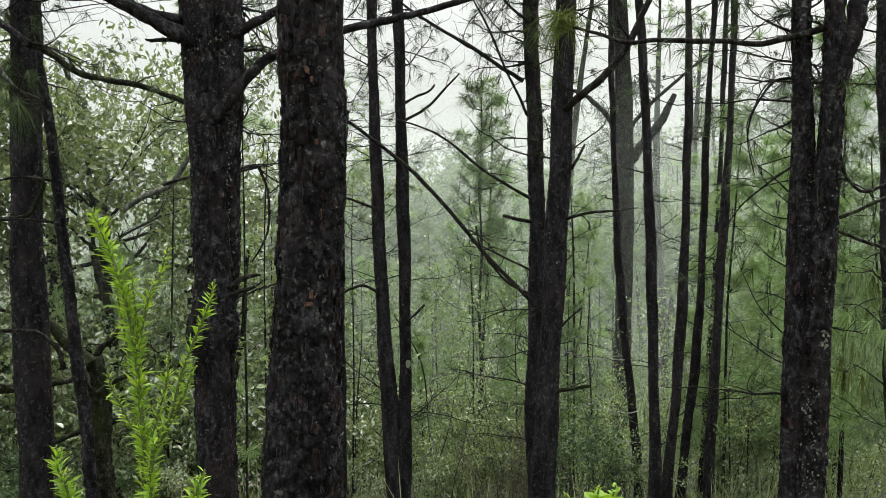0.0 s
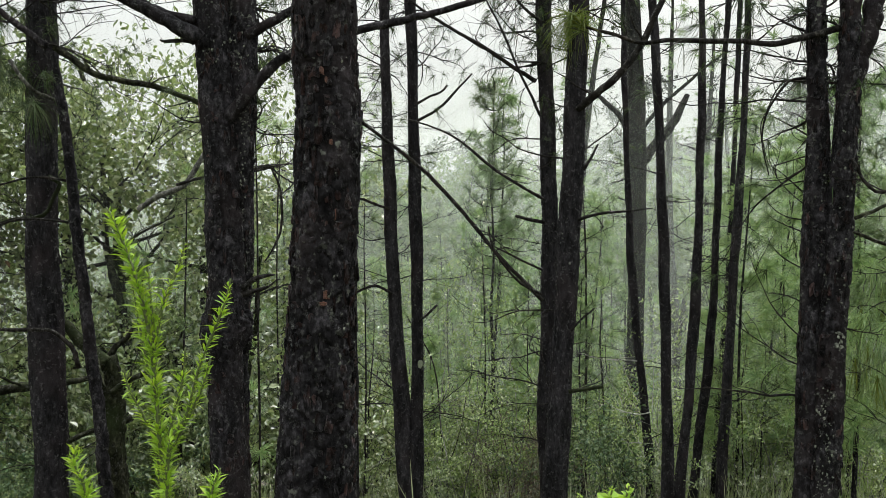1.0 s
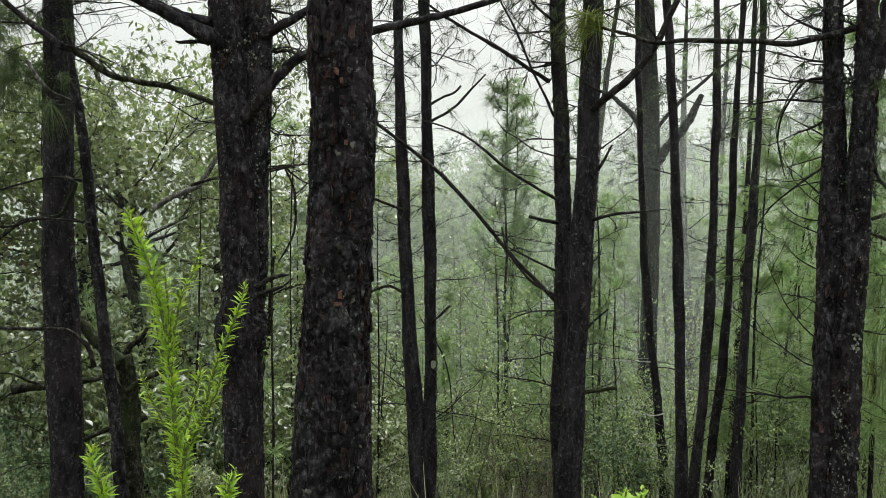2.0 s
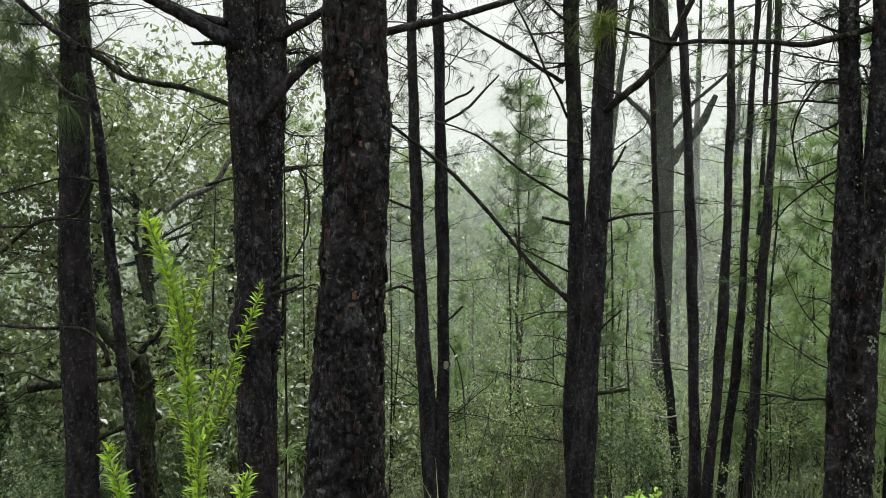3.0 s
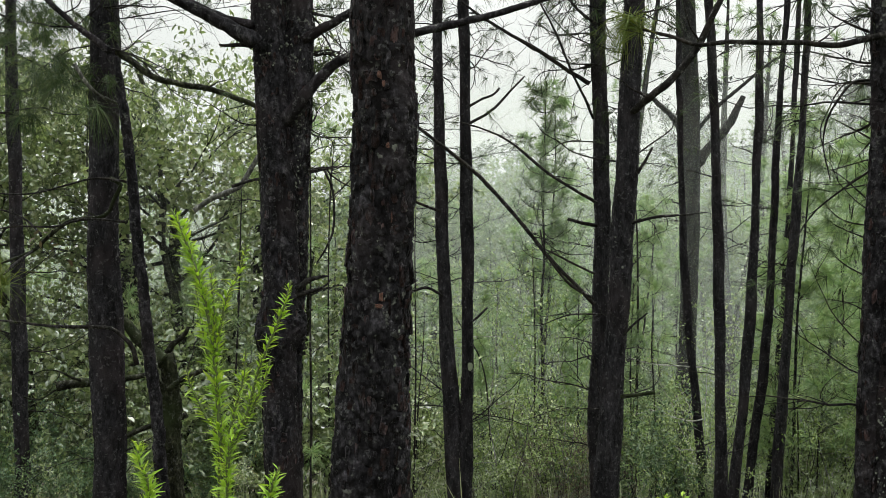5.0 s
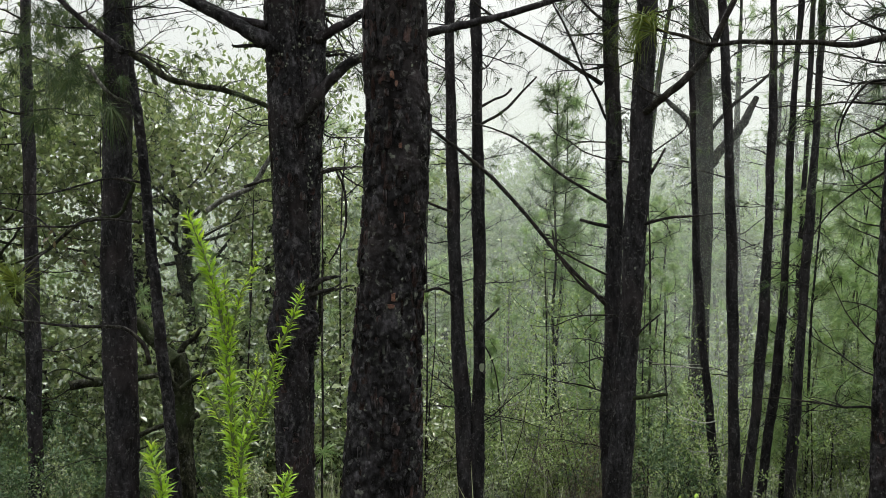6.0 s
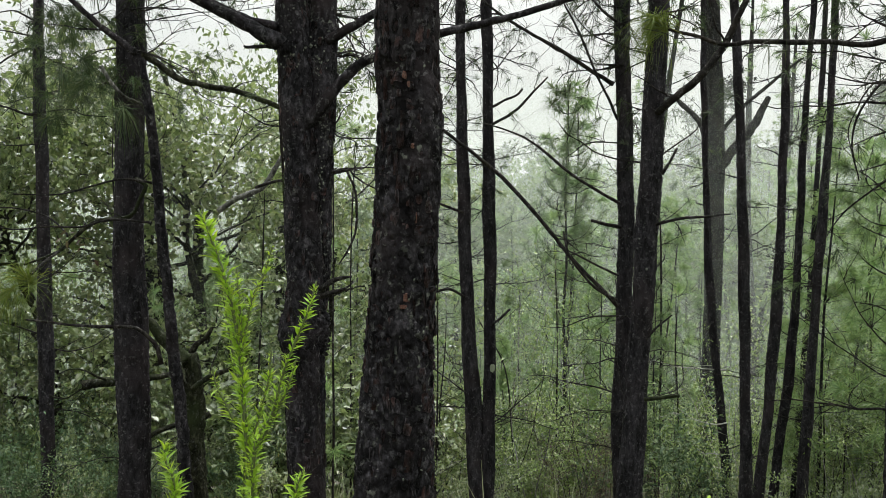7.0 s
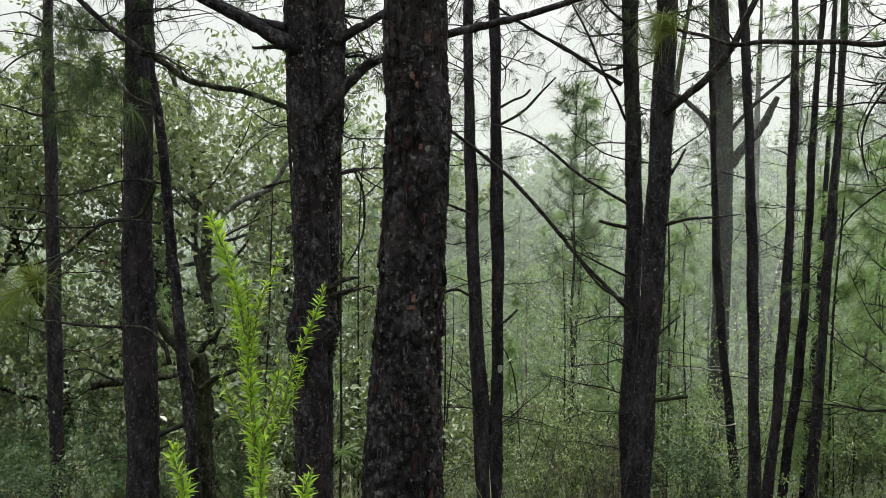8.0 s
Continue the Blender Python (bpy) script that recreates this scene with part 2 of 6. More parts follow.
GROUND = ground_material()
rng = np.random.default_rng(7)


# ---- mesh helpers ----
def mesh_of(name, V, F, mat, smooth=True):
    me = bpy.data.meshes.new(name)
    me.from_pydata(np.asarray(V).tolist(), [], F if isinstance(F, list) else F.tolist())
    me.materials.append(mat)
    if smooth:
        me.polygons.foreach_set("use_smooth", np.ones(len(me.polygons), bool))
    me.update()
    return me


def part(name, V, F, mat, parent, label="", smooth=True):
    ob = new(name, mesh_of(name, V, F, mat, smooth))
    ob.parent = parent
    return tagged(ob, label)


def thing(name, place, label, category, group="", kind=""):
    ob = new(name)
    ob.empty_display_size = 0.2
    ob.matrix_world = Matrix.Translation(place)
    return tagged(ob, label, category, group, kind)


class Pile:
    """Gathers pieces of one mesh."""

    def __init__(self):
        self.v, self.f, self.n = [], [], 0

    def add(self, V, F):
        self.v.append(np.asarray(V, float))
        n = self.n
        self.f.extend([[a + n for a in f] for f in F])
        self.n += len(V)
        return self

    def arrays(self, origin=(0, 0, 0)):
        return np.concatenate(self.v) - np.asarray(origin, float), self.f


def smooth_path(pts, step):
    """A Catmull-Rom line through (x, y, z, r) rows, at about even steps."""
    P = np.asarray(pts, float)
    if len(P) < 3:
        P = np.vstack([P[0], (P[0] + P[-1]) / 2, P[-1]])
    Q = np.vstack([2 * P[0] - P[1], P, 2 * P[-1] - P[-2]])
    out = []
    for i in range(1, len(Q) - 2):
        a, b, c, d = Q[i - 1:i + 3]
        n = max(2, int(np.linalg.norm(c[:3] - b[:3]) / step))
        for s in np.arange(n) / n:
            out.append(0.5 * (2 * b + (c - a) * s + (2 * a - 5 * b + 4 * c - d) * s * s + (3 * b - a - 3 * c + d) * s ** 3))
    out.append(P[-1])
    out = np.array(out)
    out[:, 3] = np.maximum(out[:, 3], 0.0008)
    return out


def rings(path, sides):
    """Centres, two cross axes for each row of the path, and the ring's angles."""
    C = path[:, :3]
    T = np.gradient(C, axis=0)
    T /= np.linalg.norm(T, axis=1)[:, None] + 1e-12
    ref = np.array([0, 1.0, 0]) if abs(T[:, 1]).mean() < 0.8 else np.array([1.0, 0, 0])
    A = np.cross(T, ref)
    A /= np.linalg.norm(A, axis=1)[:, None] + 1e-12
    B = np.cross(A, T)
    th = np.arange(sides) * 2 * np.pi / sides
    return C, A, B, th


def tube(path, sides=6, offset=None):
    C, A, B, th = rings(path, sides)
    R = path[:, 3][:, None] + (0 if offset is None else offset)
    V = C[:, None] + R[..., None] * (A[:, None] * np.cos(th)[None, :, None] + B[:, None] * np.sin(th)[None, :, None])
    n = len(path)
    i, j = np.meshgrid(np.arange(n - 1), np.arange(sides), indexing="ij")
    k = (j + 1) % sides
    F = np.stack([i * sides + j, i * sides + k, (i + 1) * sides + k, (i + 1) * sides + j], -1).reshape(-1, 4)
    V = np.vstack([V.reshape(-1, 3), C[0], C[-1]])
    caps = [(n * sides, (a + 1) % sides, a) for a in range(sides)] + [(n * sides + 1, (n - 1) * sides + a, (n - 1) * sides + (a + 1) % sides) for a in range(sides)]
    return V, F.tolist() + caps


def hashed(a, b, seed):
    h = np.sin(a * 127.1 + b * 311.7 + seed * 74.7) * 43758.5453
    return h - np.floor(h)


def bark_relief(u, h, around, cell_w, cell_h, seed):
    """Plates of bark: depth of the crack (0..1) and each plate's own height, on a surface that closes after `around` cells."""
    x, y = u / cell_w, h / cell_h
    x = x + 0.25 * np.sin(y * 1.7 + seed) + 0.12 * np.sin(y * 4.1)
    ix, iy = np.floor(x), np.floor(y)
    f1 = np.full(x.shape, 9.0)
    f2 = np.full(x.shape, 9.0)
    own = np.zeros(x.shape)
    for dx in (-1, 0, 1):
        for dy in (-1, 0, 1):
            cx, cy = ix + dx, iy + dy
            kx = np.mod(cx, around)
            d = np.hypot(x - cx - hashed(kx, cy, seed), y - cy - hashed(kx, cy, seed + 5))
            near = d < f1
            f2 = np.where(near, f1, np.minimum(f2, d))
            own = np.where(near, hashed(kx, cy, seed + 9), own)
            f1 = np.where(near, d, f1)
    return np.clip((f2 - f1) / 0.22, 0, 1), own


def floor_at(x, y):
    """Height of the hillside: level where one stands, falling away, then a valley and a far slope."""
    y = np.asarray(y, float)
    d = np.clip(y - 2.2, 0, None)
    fall = -0.3 * d * (1 - np.exp(-d / 2.0))
    z = np.where(y < 36, fall, -0.3 * 33.8 - 0.3 * 12 * (1 - np.exp(-(y - 36) / 12)))
    z = z + 20 * (1 / (1 + np.exp(-(y - 105) / 18)))
    hill = 1 / (1 + np.exp(-(np.asarray(x) / np.maximum(y, 20) - 0.15) / 0.03)) / (1 + np.exp(-(y - 88) / 8))
    z = z + 10.5 * hill
    return z + 0.12 * np.sin(np.asarray(x) * 0.9 + y * 0.3) * np.clip(d / 4, 0, 1)


def to_ground(pts, flare=1.25, top=None):
    """Carry a stem's rows, given from the top down, on to the ground and up to its top."""
    P = [tuple(p) for p in pts]
    x, y, z, r = P[-1]
    px, py, pz, pr = P[-2]
    dz = max(pz - z, 0.05)
    sx, sy = (x - px) / dz * 0.6, (y - py) / dz * 0.6
    g = float(floor_at(x, y)) - 0.15
    n = max(1, int((z - g) / 0.8) + 1)
    for k in range(1, n + 1):
        s = k / n
        e = (z - g) * s
        P.append((x + sx * e * (1 - 0.4 * s), y + sy * e * (1 - 0.4 * s), z - e, r * (1 + (flare - 1) * s ** 2)))
    if top is not None:
        x, y, z, r = P[0]
        qx, qy, qz, qr = P[1]
        k = max(z - qz, 0.05)
        sx, sy = (x - qx) / k * 0.5, (y - qy) / k * 0.5
        up = []
        for s in (1.0, 0.75, 0.5, 0.25):
            e = (top - z) * s
            up.append((x + sx * e, y + sy * e, z + e, r * (1 - 0.8 * s)))
        P = up + P
    return P


def bark_trunk(pts, sides, step, cell=(0.05, 0.1), depth=0.012, seed=1.0, lump=0.006):
    path = smooth_path(pts[::-1], step)
    mean_r = float(np.median(path[:, 3]))
    around = max(3, round(2 * np.pi * mean_r / cell[0]))
    L = np.concatenate([[0], np.cumsum(np.linalg.norm(np.diff(path[:, :3], axis=0), axis=1))])
    th = np.arange(sides) * 2 * np.pi / sides
    U = np.broadcast_to(th[None, :] / (2 * np.pi) * around * cell[0], (len(path), sides))
    H = np.broadcast_to(L[:, None], (len(path), sides))
    crack, own = bark_relief(U, H, around, cell[0], cell[1], seed)
    c2, own2 = bark_relief(U, H, around * 2, cell[0] / 2, cell[1] / 2, seed + 3)
    off = depth * (np.sqrt(crack) * (0.45 + 0.75 * own) - 0.6) + depth * 0.35 * (c2 * own2 - 0.4)
    off = off + lump * (np.sin(th[None] * 2 + L[:, None] * 2.3 + seed) + np.sin(th[None] * 3 - L[:, None] * 5.1 + 2 * seed))
    return tube(path, sides, off)


def limb_path(base, way, length, r, droop=0.0, wander=0.25, n=7, gen=None):
    g = gen or rng
    p, w = np.array(base, float), np.array(way, float)
    w /= np.linalg.norm(w)
    rows = [(*p, r)]
    for k in range(n):
        w = w + g.normal(0, wander, 3) * np.array([1, 1, 0.7]) + np.array([0, 0, droop])
        w /= np.linalg.norm(w)
        p = p + w * length / n
        rows.append((*p, r * (1 - 0.75 * (k + 1) / n)))
    return rows


def dead_limb(pile, base, way, length, r, gen, twigs=5, sides=5, droop=0.0, fine=1.0):
    """A bare branch with crooked side twigs. Returns its tips."""
    rows = limb_path(base, way, length, r, droop, 0.22, 7 if fine == 1 else 4, gen)
    pile.add(*tube(smooth_path(rows, length / 14) if fine == 1 else np.array(rows), sides))
    tips = [rows[-1][:3]]
    for k in range(twigs):
        i = gen.integers(1, len(rows))
        b = np.array(rows[i - 1][:3])
        w = np.array(rows[i][:3]) - b
        w = w / (np.linalg.norm(w) + 1e-9) + gen.normal(0, 0.7, 3)
        sub = limb_path(b, w, length * gen.uniform(0.2, 0.5), max(rows[i - 1][3] * 0.55, 0.0034), 0.05, 0.35, 5 if fine == 1 else 2, gen)
        pile.add(*tube(smooth_path(sub, 0.12) if fine == 1 else np.array(sub), 4 if fine == 1 else 3))
        tips.append(sub[-1][:3])
    return tips


def needle_tuft(pile, at, way, gen, count=70, length=0.22, width=0.0022, spread=0.8, droop=0.25, coarse=False):
    """A brush of long needles round a shoot's end: slim blades, bent by their weight."""
    w = np.array(way, float)
    w /= np.linalg.norm(w) + 1e-9
    D = w[None] * gen.uniform(0.15, 1.0, count)[:, None] + gen.normal(0, spread * 0.6, (count, 3))
    D /= np.linalg.norm(D, axis=1)[:, None]
    Ln = length * gen.uniform(0.7, 1.1, count)[:, None]
    base = np.array(at)[None] - w[None] * gen.uniform(0, 0.1, count)[:, None] * length * 2
    side = np.cross(D, gen.normal(0, 1, (count, 3)))
    side /= np.linalg.norm(side, axis=1)[:, None] + 1e-9
    sag = np.array([0, 0, -1.0])
    mid = base + D * Ln * 0.55 + sag * Ln * droop * 0.25
    tip = base + D * Ln + sag * Ln * droop
    if coarse:
        k = np.arange(count)[:, None] * 3 + pile.n
        pile.v.append(np.stack([base - side * width, base + side * width, tip], 1).reshape(-1, 3))
        pile.f.extend((k + np.array([[0, 1, 2]])).tolist())
        pile.n += count * 3
        return
    V = np.stack([base - side * width, base + side * width, mid + side * width, mid - side * width, tip], 1).reshape(-1, 3)
    k = np.arange(count)[:, None] * 5
    q = (k + np.array([[0, 1, 2, 3]])).tolist()
    t = (k + np.array([[3, 2, 4]])).tolist()
    n = pile.n
    pile.v.append(V)
    pile.f.extend([[a + n for a in f] for f in q] + [[a + n for a in f] for f in t])
    pile.n += len(V)


def leaves(pile, P, D, N, length, width, gen, fold=0.18, curl=0.12, coarse=False):
    """Leaves folded on the midrib: bases P, ways D, faces N. Coarse ones, for far off, have four points."""
    D = D / (np.linalg.norm(D, axis=1)[:, None] + 1e-9)
    S = np.cross(D, N)
    S /= np.linalg.norm(S, axis=1)[:, None] + 1e-9
    U = np.cross(S, D)
    L = (length * gen.uniform(0.6, 1.15, len(P)))[:, None]
    Wd = L * width
    a = P
    if coarse == "small":
        m = P + D * L * 0.5
        V = np.stack([P, m, P + D * L - U * L * curl, m - S * Wd * 0.5 + U * Wd * fold, m + S * Wd * 0.5 + U * Wd * fold], 1).reshape(-1, 3)
        k = np.arange(len(P))[:, None] * 5 + pile.n
        pile.v.append(V)
        for f in ((0, 1, 3), (0, 4, 1), (1, 2, 3), (1, 4, 2)):
            pile.f.extend((k + np.array([f])).tolist())
        pile.n += len(V)
        return
    if coarse:
        m = P + D * L * 0.45 + U * Wd * fold
        V = np.stack([P, m - S * Wd * 0.5, P + D * L, m + S * Wd * 0.5], 1).reshape(-1, 3)
        k = np.arange(len(P))[:, None] * 4 + pile.n
        pile.v.append(V)
        pile.f.extend((k + np.array([[0, 2, 1]])).tolist() + (k + np.array([[0, 3, 2]])).tolist())
        pile.n += len(V)
        return
    m1 = P + D * L * 0.35 - U * L * 0.02
    m2 = P + D * L * 0.72 - U * L * curl * 0.5
    tip = P + D * L - U * L * curl
    l1, r1 = m1 - S * Wd * 0.5 + U * Wd * fold, m1 + S * Wd * 0.5 + U * Wd * fold
    l2, r2 = m2 - S * Wd * 0.38 + U * Wd * fold, m2 + S * Wd * 0.38 + U * Wd * fold
    V = np.stack([a, m1, m2, tip, l1, l2, r1, r2], 1).reshape(-1, 3)
    k = np.arange(len(P))[:, None] * 8 + pile.n
    F = []
    for f in ((0, 1, 4), (0, 6, 1), (1, 2, 5, 4), (1, 6, 7, 2), (2, 3, 5), (2, 7, 3)):
        F += (k + np.array([f])).tolist()
    pile.v.append(V)
    pile.f.extend(F)
    pile.n += len(V)


def facing_up(gen, n, tilt=0.6):
    N = gen.normal(0, tilt, (n, 3)) + np.array([0, 0, 1.0])
    return N / np.linalg.norm(N, axis=1)[:, None]


# ---- ground and haze sheets ----
def build_ground():
    xs = np.concatenate([-np.geomspace(400, 12, 14), np.linspace(-10, 10, 41), np.geomspace(12, 400, 14)])
    ys = np.concatenate([-np.geomspace(300, 6, 10), np.linspace(-4, 45, 99), np.geomspace(47, 900, 30)])
    X, Y = np.meshgrid(xs, ys, indexing="ij")
    Z = floor_at(X, Y) + 0.05 * np.sin(X * 3.1 + Y) * np.cos(Y * 2.3 - X)
    V = np.stack([X, Y, Z], -1).reshape(-1, 3)
    n, m = len(xs), len(ys)
    i, j = np.meshgrid(np.arange(n - 1), np.arange(m - 1), indexing="ij")
    F = np.stack([i * m + j, (i + 1) * m + j, (i + 1) * m + j + 1, i * m + j + 1], -1).reshape(-1, 4)
    g = new("ground", mesh_of("ground", V, F, GROUND))
    return tagged(g, "sloping forest floor of needles, litter and grass", "ground", kind="structure")


build_ground()


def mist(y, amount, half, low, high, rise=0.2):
    """Haze put in as one wide bowed see-through sheet."""
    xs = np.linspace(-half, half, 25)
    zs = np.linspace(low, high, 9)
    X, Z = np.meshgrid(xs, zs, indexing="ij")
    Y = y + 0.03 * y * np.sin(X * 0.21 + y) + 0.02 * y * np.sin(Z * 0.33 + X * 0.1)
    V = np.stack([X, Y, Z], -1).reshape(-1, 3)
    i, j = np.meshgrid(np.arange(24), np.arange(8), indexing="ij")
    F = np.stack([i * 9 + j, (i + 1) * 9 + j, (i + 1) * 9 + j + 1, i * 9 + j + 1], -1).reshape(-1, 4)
    ob = new("haze_sheet", mesh_of("haze_sheet", V, F, haze_sheet_material("mist", amount, 1.6 + 0.04 * y, 2.2 + rise * y)))
    tagged(ob, "see-through sheet standing in for pale mist between the trees", "mist", kind="structure")


# sheets stacked in depth, in place of haze that thickens with distance
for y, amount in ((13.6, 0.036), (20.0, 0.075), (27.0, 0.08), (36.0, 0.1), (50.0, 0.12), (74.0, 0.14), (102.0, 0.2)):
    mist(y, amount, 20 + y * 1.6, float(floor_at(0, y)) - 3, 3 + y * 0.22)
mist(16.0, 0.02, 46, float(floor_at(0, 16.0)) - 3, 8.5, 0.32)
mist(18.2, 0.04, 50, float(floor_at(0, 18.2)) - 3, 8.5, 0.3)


# ---- the pines that stand near ----
def pine(name, label, stems, sides, step, cell, depth, seed, top=9.5, flare=1.25, group="", mat=None, twigs=8, twig_len=0.9, twig_from=None, tufts=0, smooth=True):
    """A pine of one or more stems with bare side twigs below and a thin crown above."""
    gen = np.random.default_rng(int(seed * 100))
    first = to_ground(stems[0], flare, top)
    base = np.array(first[-1][:3]) + np.array([0, 0, 0.1])
    t = thing(name, base, label, "pine tree", group)
    for k, st in enumerate(stems):
        rows = to_ground(st, flare, top + 0.6 * k)
        V, F = bark_trunk(rows, sides, step, cell, depth, seed + k)
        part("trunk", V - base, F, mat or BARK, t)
        path = smooth_path(rows, 0.1)
        lo, hi = twig_from or (-1.2, 3.6)
        pick = path[(path[:, 2] > lo) & (path[:, 2] < hi)]
        for j in range(twigs):
            row = pick[gen.integers(0, len(pick))]
            a = gen.uniform(0, 2 * np.pi)
            way = np.array([math.cos(a), 0.1 + abs(math.sin(a)) * 0.5, gen.uniform(-0.3, 0.55)])
            pl = Pile()
            tips = dead_limb(pl, row[:3], way, twig_len * gen.uniform(0.35, 1.3), gen.uniform(0.004, 0.011), gen, 7, 5, 0.02)
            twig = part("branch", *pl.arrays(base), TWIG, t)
            if row[2] > 1.6 and gen.random() < 0.6:
                nd = Pile()
                for tip in tips:
                    if gen.random() < 0.42:
                        needle_tuft(nd, tip, way + gen.normal(0, 0.5, 3), gen, 22, gen.uniform(0.11, 0.19), 0.0021, 0.6, 0.6)
                if nd.n:
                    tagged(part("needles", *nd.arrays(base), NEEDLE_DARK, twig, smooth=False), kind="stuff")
        # crown out of view: shoots with brushes of needles
        for j in range(10):
            row = path[int(len(path) * gen.uniform(0.0, 0.2))]
            a = gen.uniform(0, 2 * np.pi)
            way = np.array([math.cos(a), math.sin(a), gen.uniform(0.1, 0.6)])
            pl, nd = Pile(), Pile()
            tips = dead_limb(pl, row[:3], way, gen.uniform(0.8, 1.8), 0.016, gen, 5)
            for tip in tips:
                needle_tuft(nd, tip, way + gen.normal(0, 0.4, 3), gen, 40, 0.24, 0.0035)
            part("branch", *pl.arrays(base), TWIG, t)
            tagged(part("needles", *nd.arrays(base), NEEDLE, t, smooth=False), kind="stuff")
    return t, base


NEAR_ROWS = [(-0.63, 4.04, 2.63, 0.140), (-0.62, 4.03, 2.36, 0.143), (-0.60, 4.02, 2.10, 0.147), (-0.61, 4.01, 1.83, 0.150), (-0.62, 4.00, 1.57, 0.151), (-0.63, 3.99, 1.25, 0.156), (-0.64, 3.98, 0.93, 0.164), (-0.65, 3.97, 0.62, 0.175), (-0.66, 3.96, 0.29, 0.188)]
near, near_base = pine("pine_tree", "near pine with thick flaking dark bark, reddish scars", [NEAR_ROWS], 110, 0.011, (0.042, 0.075), 0.016, 1.0, top=10.5, flare=1.15, twigs=0)

DOUBLE_LEFT = [(-1.89, 6.61, 3.28, 0.134), (-1.86, 6.60, 2.85, 0.134), (-1.83, 6.58, 2.42, 0.139), (-1.79, 6.57, 1.98, 0.134), (-1.78, 6.55, 1.55, 0.134), (-1.77, 6.54, 1.12, 0.134), (-1.78, 6.52, 0.77, 0.156), (-1.77, 6.52, 0.51, 0.139), (-1.76, 6.50, -0.01, 0.134), (-1.73, 6.48, -0.54, 0.139)]
DOUBLE_RIGHT = [(-1.68, 6.71, 3.31, 0.119), (-1.68, 6.70, 2.87, 0.123), (-1.68, 6.68, 2.43, 0.119), (-1.69, 6.67, 1.99, 0.110), (-1.70, 6.65, 1.55, 0.110), (-1.71, 6.64, 1.11, 0.110), (-1.73, 6.62, 0.76, 0.108), (-1.72, 6.61, 0.23, 0.099), (-1.69, 6.58, -0.57, 0.096)]
double, double_base = pine("pine_tree", "two pine stems grown together, dark wet bark, broken stubs", [DOUBLE_LEFT, DOUBLE_RIGHT], 72, 0.02, (0.045, 0.09), 0.014, 2.0, top=11, twigs=6, twig_from=(3.6, 6.0))

left, left_base = pine("pine_tree", "straight dark pine with fine wet bark", [
    [(-3.91, 8.08, 3.65, 0.127), (-3.90, 8.04, 2.60, 0.138), (-3.90, 8.00, 1.54, 0.138), (-3.86, 7.97, 0.48, 0.154), (-3.82, 7.94, -0.37, 0.154), (-3.80, 7.91, -1.01, 0.154)],
], 56, 0.025, (0.035, 0.06), 0.014, 3.0, mat=BARK_SLIM, top=10, twigs=12, twig_len=1.4)

twin, twin_base = pine("pine_tree", "slim twin pine forking low, one stem notched", [
    [(-0.87, 10.50, 4.27, 0.058), (-0.85, 10.46, 3.24, 0.062), (-0.81, 10.43, 2.21, 0.069), (-0.77, 10.39, 1.18, 0.079), (-0.72, 10.36, 0.28, 0.086), (-0.67, 10.34, -0.41, 0.093), (-0.62, 10.31, -1.09, 0.103), (-0.58, 10.29, -1.80, 0.124)],
    [(-0.55, 10.50, 4.27, 0.062), (-0.52, 10.46, 3.24, 0.065), (-0.50, 10.43, 2.21, 0.072), (-0.47, 10.39, 1.18, 0.072), (-0.46, 10.37, 0.42, 0.072), (-0.46, 10.34, -0.41, 0.072), (-0.47, 10.31, -1.09, 0.083), (-0.50, 10.29, -1.80, 0.110)],
], 32, 0.05, (0.03, 0.05), 0.009, 4.0, mat=BARK_SLIM, top=9, twigs=22, twig_len=1.1)

back_stem, back_base = pine("pine_tree", "slim dark pine beside a leaning one", [
    [(0.92, 9.09, 3.91, 0.080), (0.95, 9.06, 3.02, 0.080), (0.98, 9.02, 2.13, 0.077), (0.99, 9.00, 1.53, 0.077), (0.98, 8.97, 0.64, 0.083), (0.95, 8.94, -0.26, 0.080), (0.96, 8.92, -0.85, 0.080), (0.99, 8.90, -1.34, 0.083)],
], 40, 0.035, (0.035, 0.06), 0.012, 5.0, mat=BARK_SLIM, top=9.5, twigs=22, twig_len=1.2)
lean_stem, lean_base = pine("pine_tree", "leaning dark pine with reddish wet bark", [
    [(1.21, 8.48, 3.76, 0.092), (1.18, 8.45, 2.92, 0.106), (1.15, 8.42, 2.09, 0.103), (1.12, 8.40, 1.53, 0.103), (1.08, 8.37, 0.70, 0.103), (1.03, 8.34, -0.13, 0.111), (0.98, 8.31, -1.14, 0.122)],
], 48, 0.03, (0.035, 0.06), 0.013, 6.0, mat=BARK_SLIM, top=9.5, twigs=18, twig_len=1.1)

RIGHT_LEFT = [(2.56, 6.16, 3.17, 0.067), (2.57, 6.14, 2.56, 0.069), (2.57, 6.12, 1.96, 0.077), (2.56, 6.10, 1.55, 0.085), (2.53, 6.08, 0.95, 0.085), (2.51, 6.06, 0.34, 0.085), (2.49, 6.03, -0.39, 0.089)]
RIGHT_RIGHT = [(2.76, 6.06, 3.14, 0.067), (2.74, 6.04, 2.66, 0.079), (2.72, 6.02, 2.15, 0.079), (2.68, 6.00, 1.55, 0.083), (2.64, 5.98, 0.96, 0.087), (2.61, 5.96, 0.36, 0.095), (2.58, 5.94, -0.36, 0.103)]
right_pine, right_base = pine("pine_tree", "double pine with forked top, lichen patches on dark bark", [RIGHT_LEFT, RIGHT_RIGHT], 64, 0.022, (0.045, 0.09), 0.013, 7.0, top=10.5, twigs=12, twig_len=0.9)
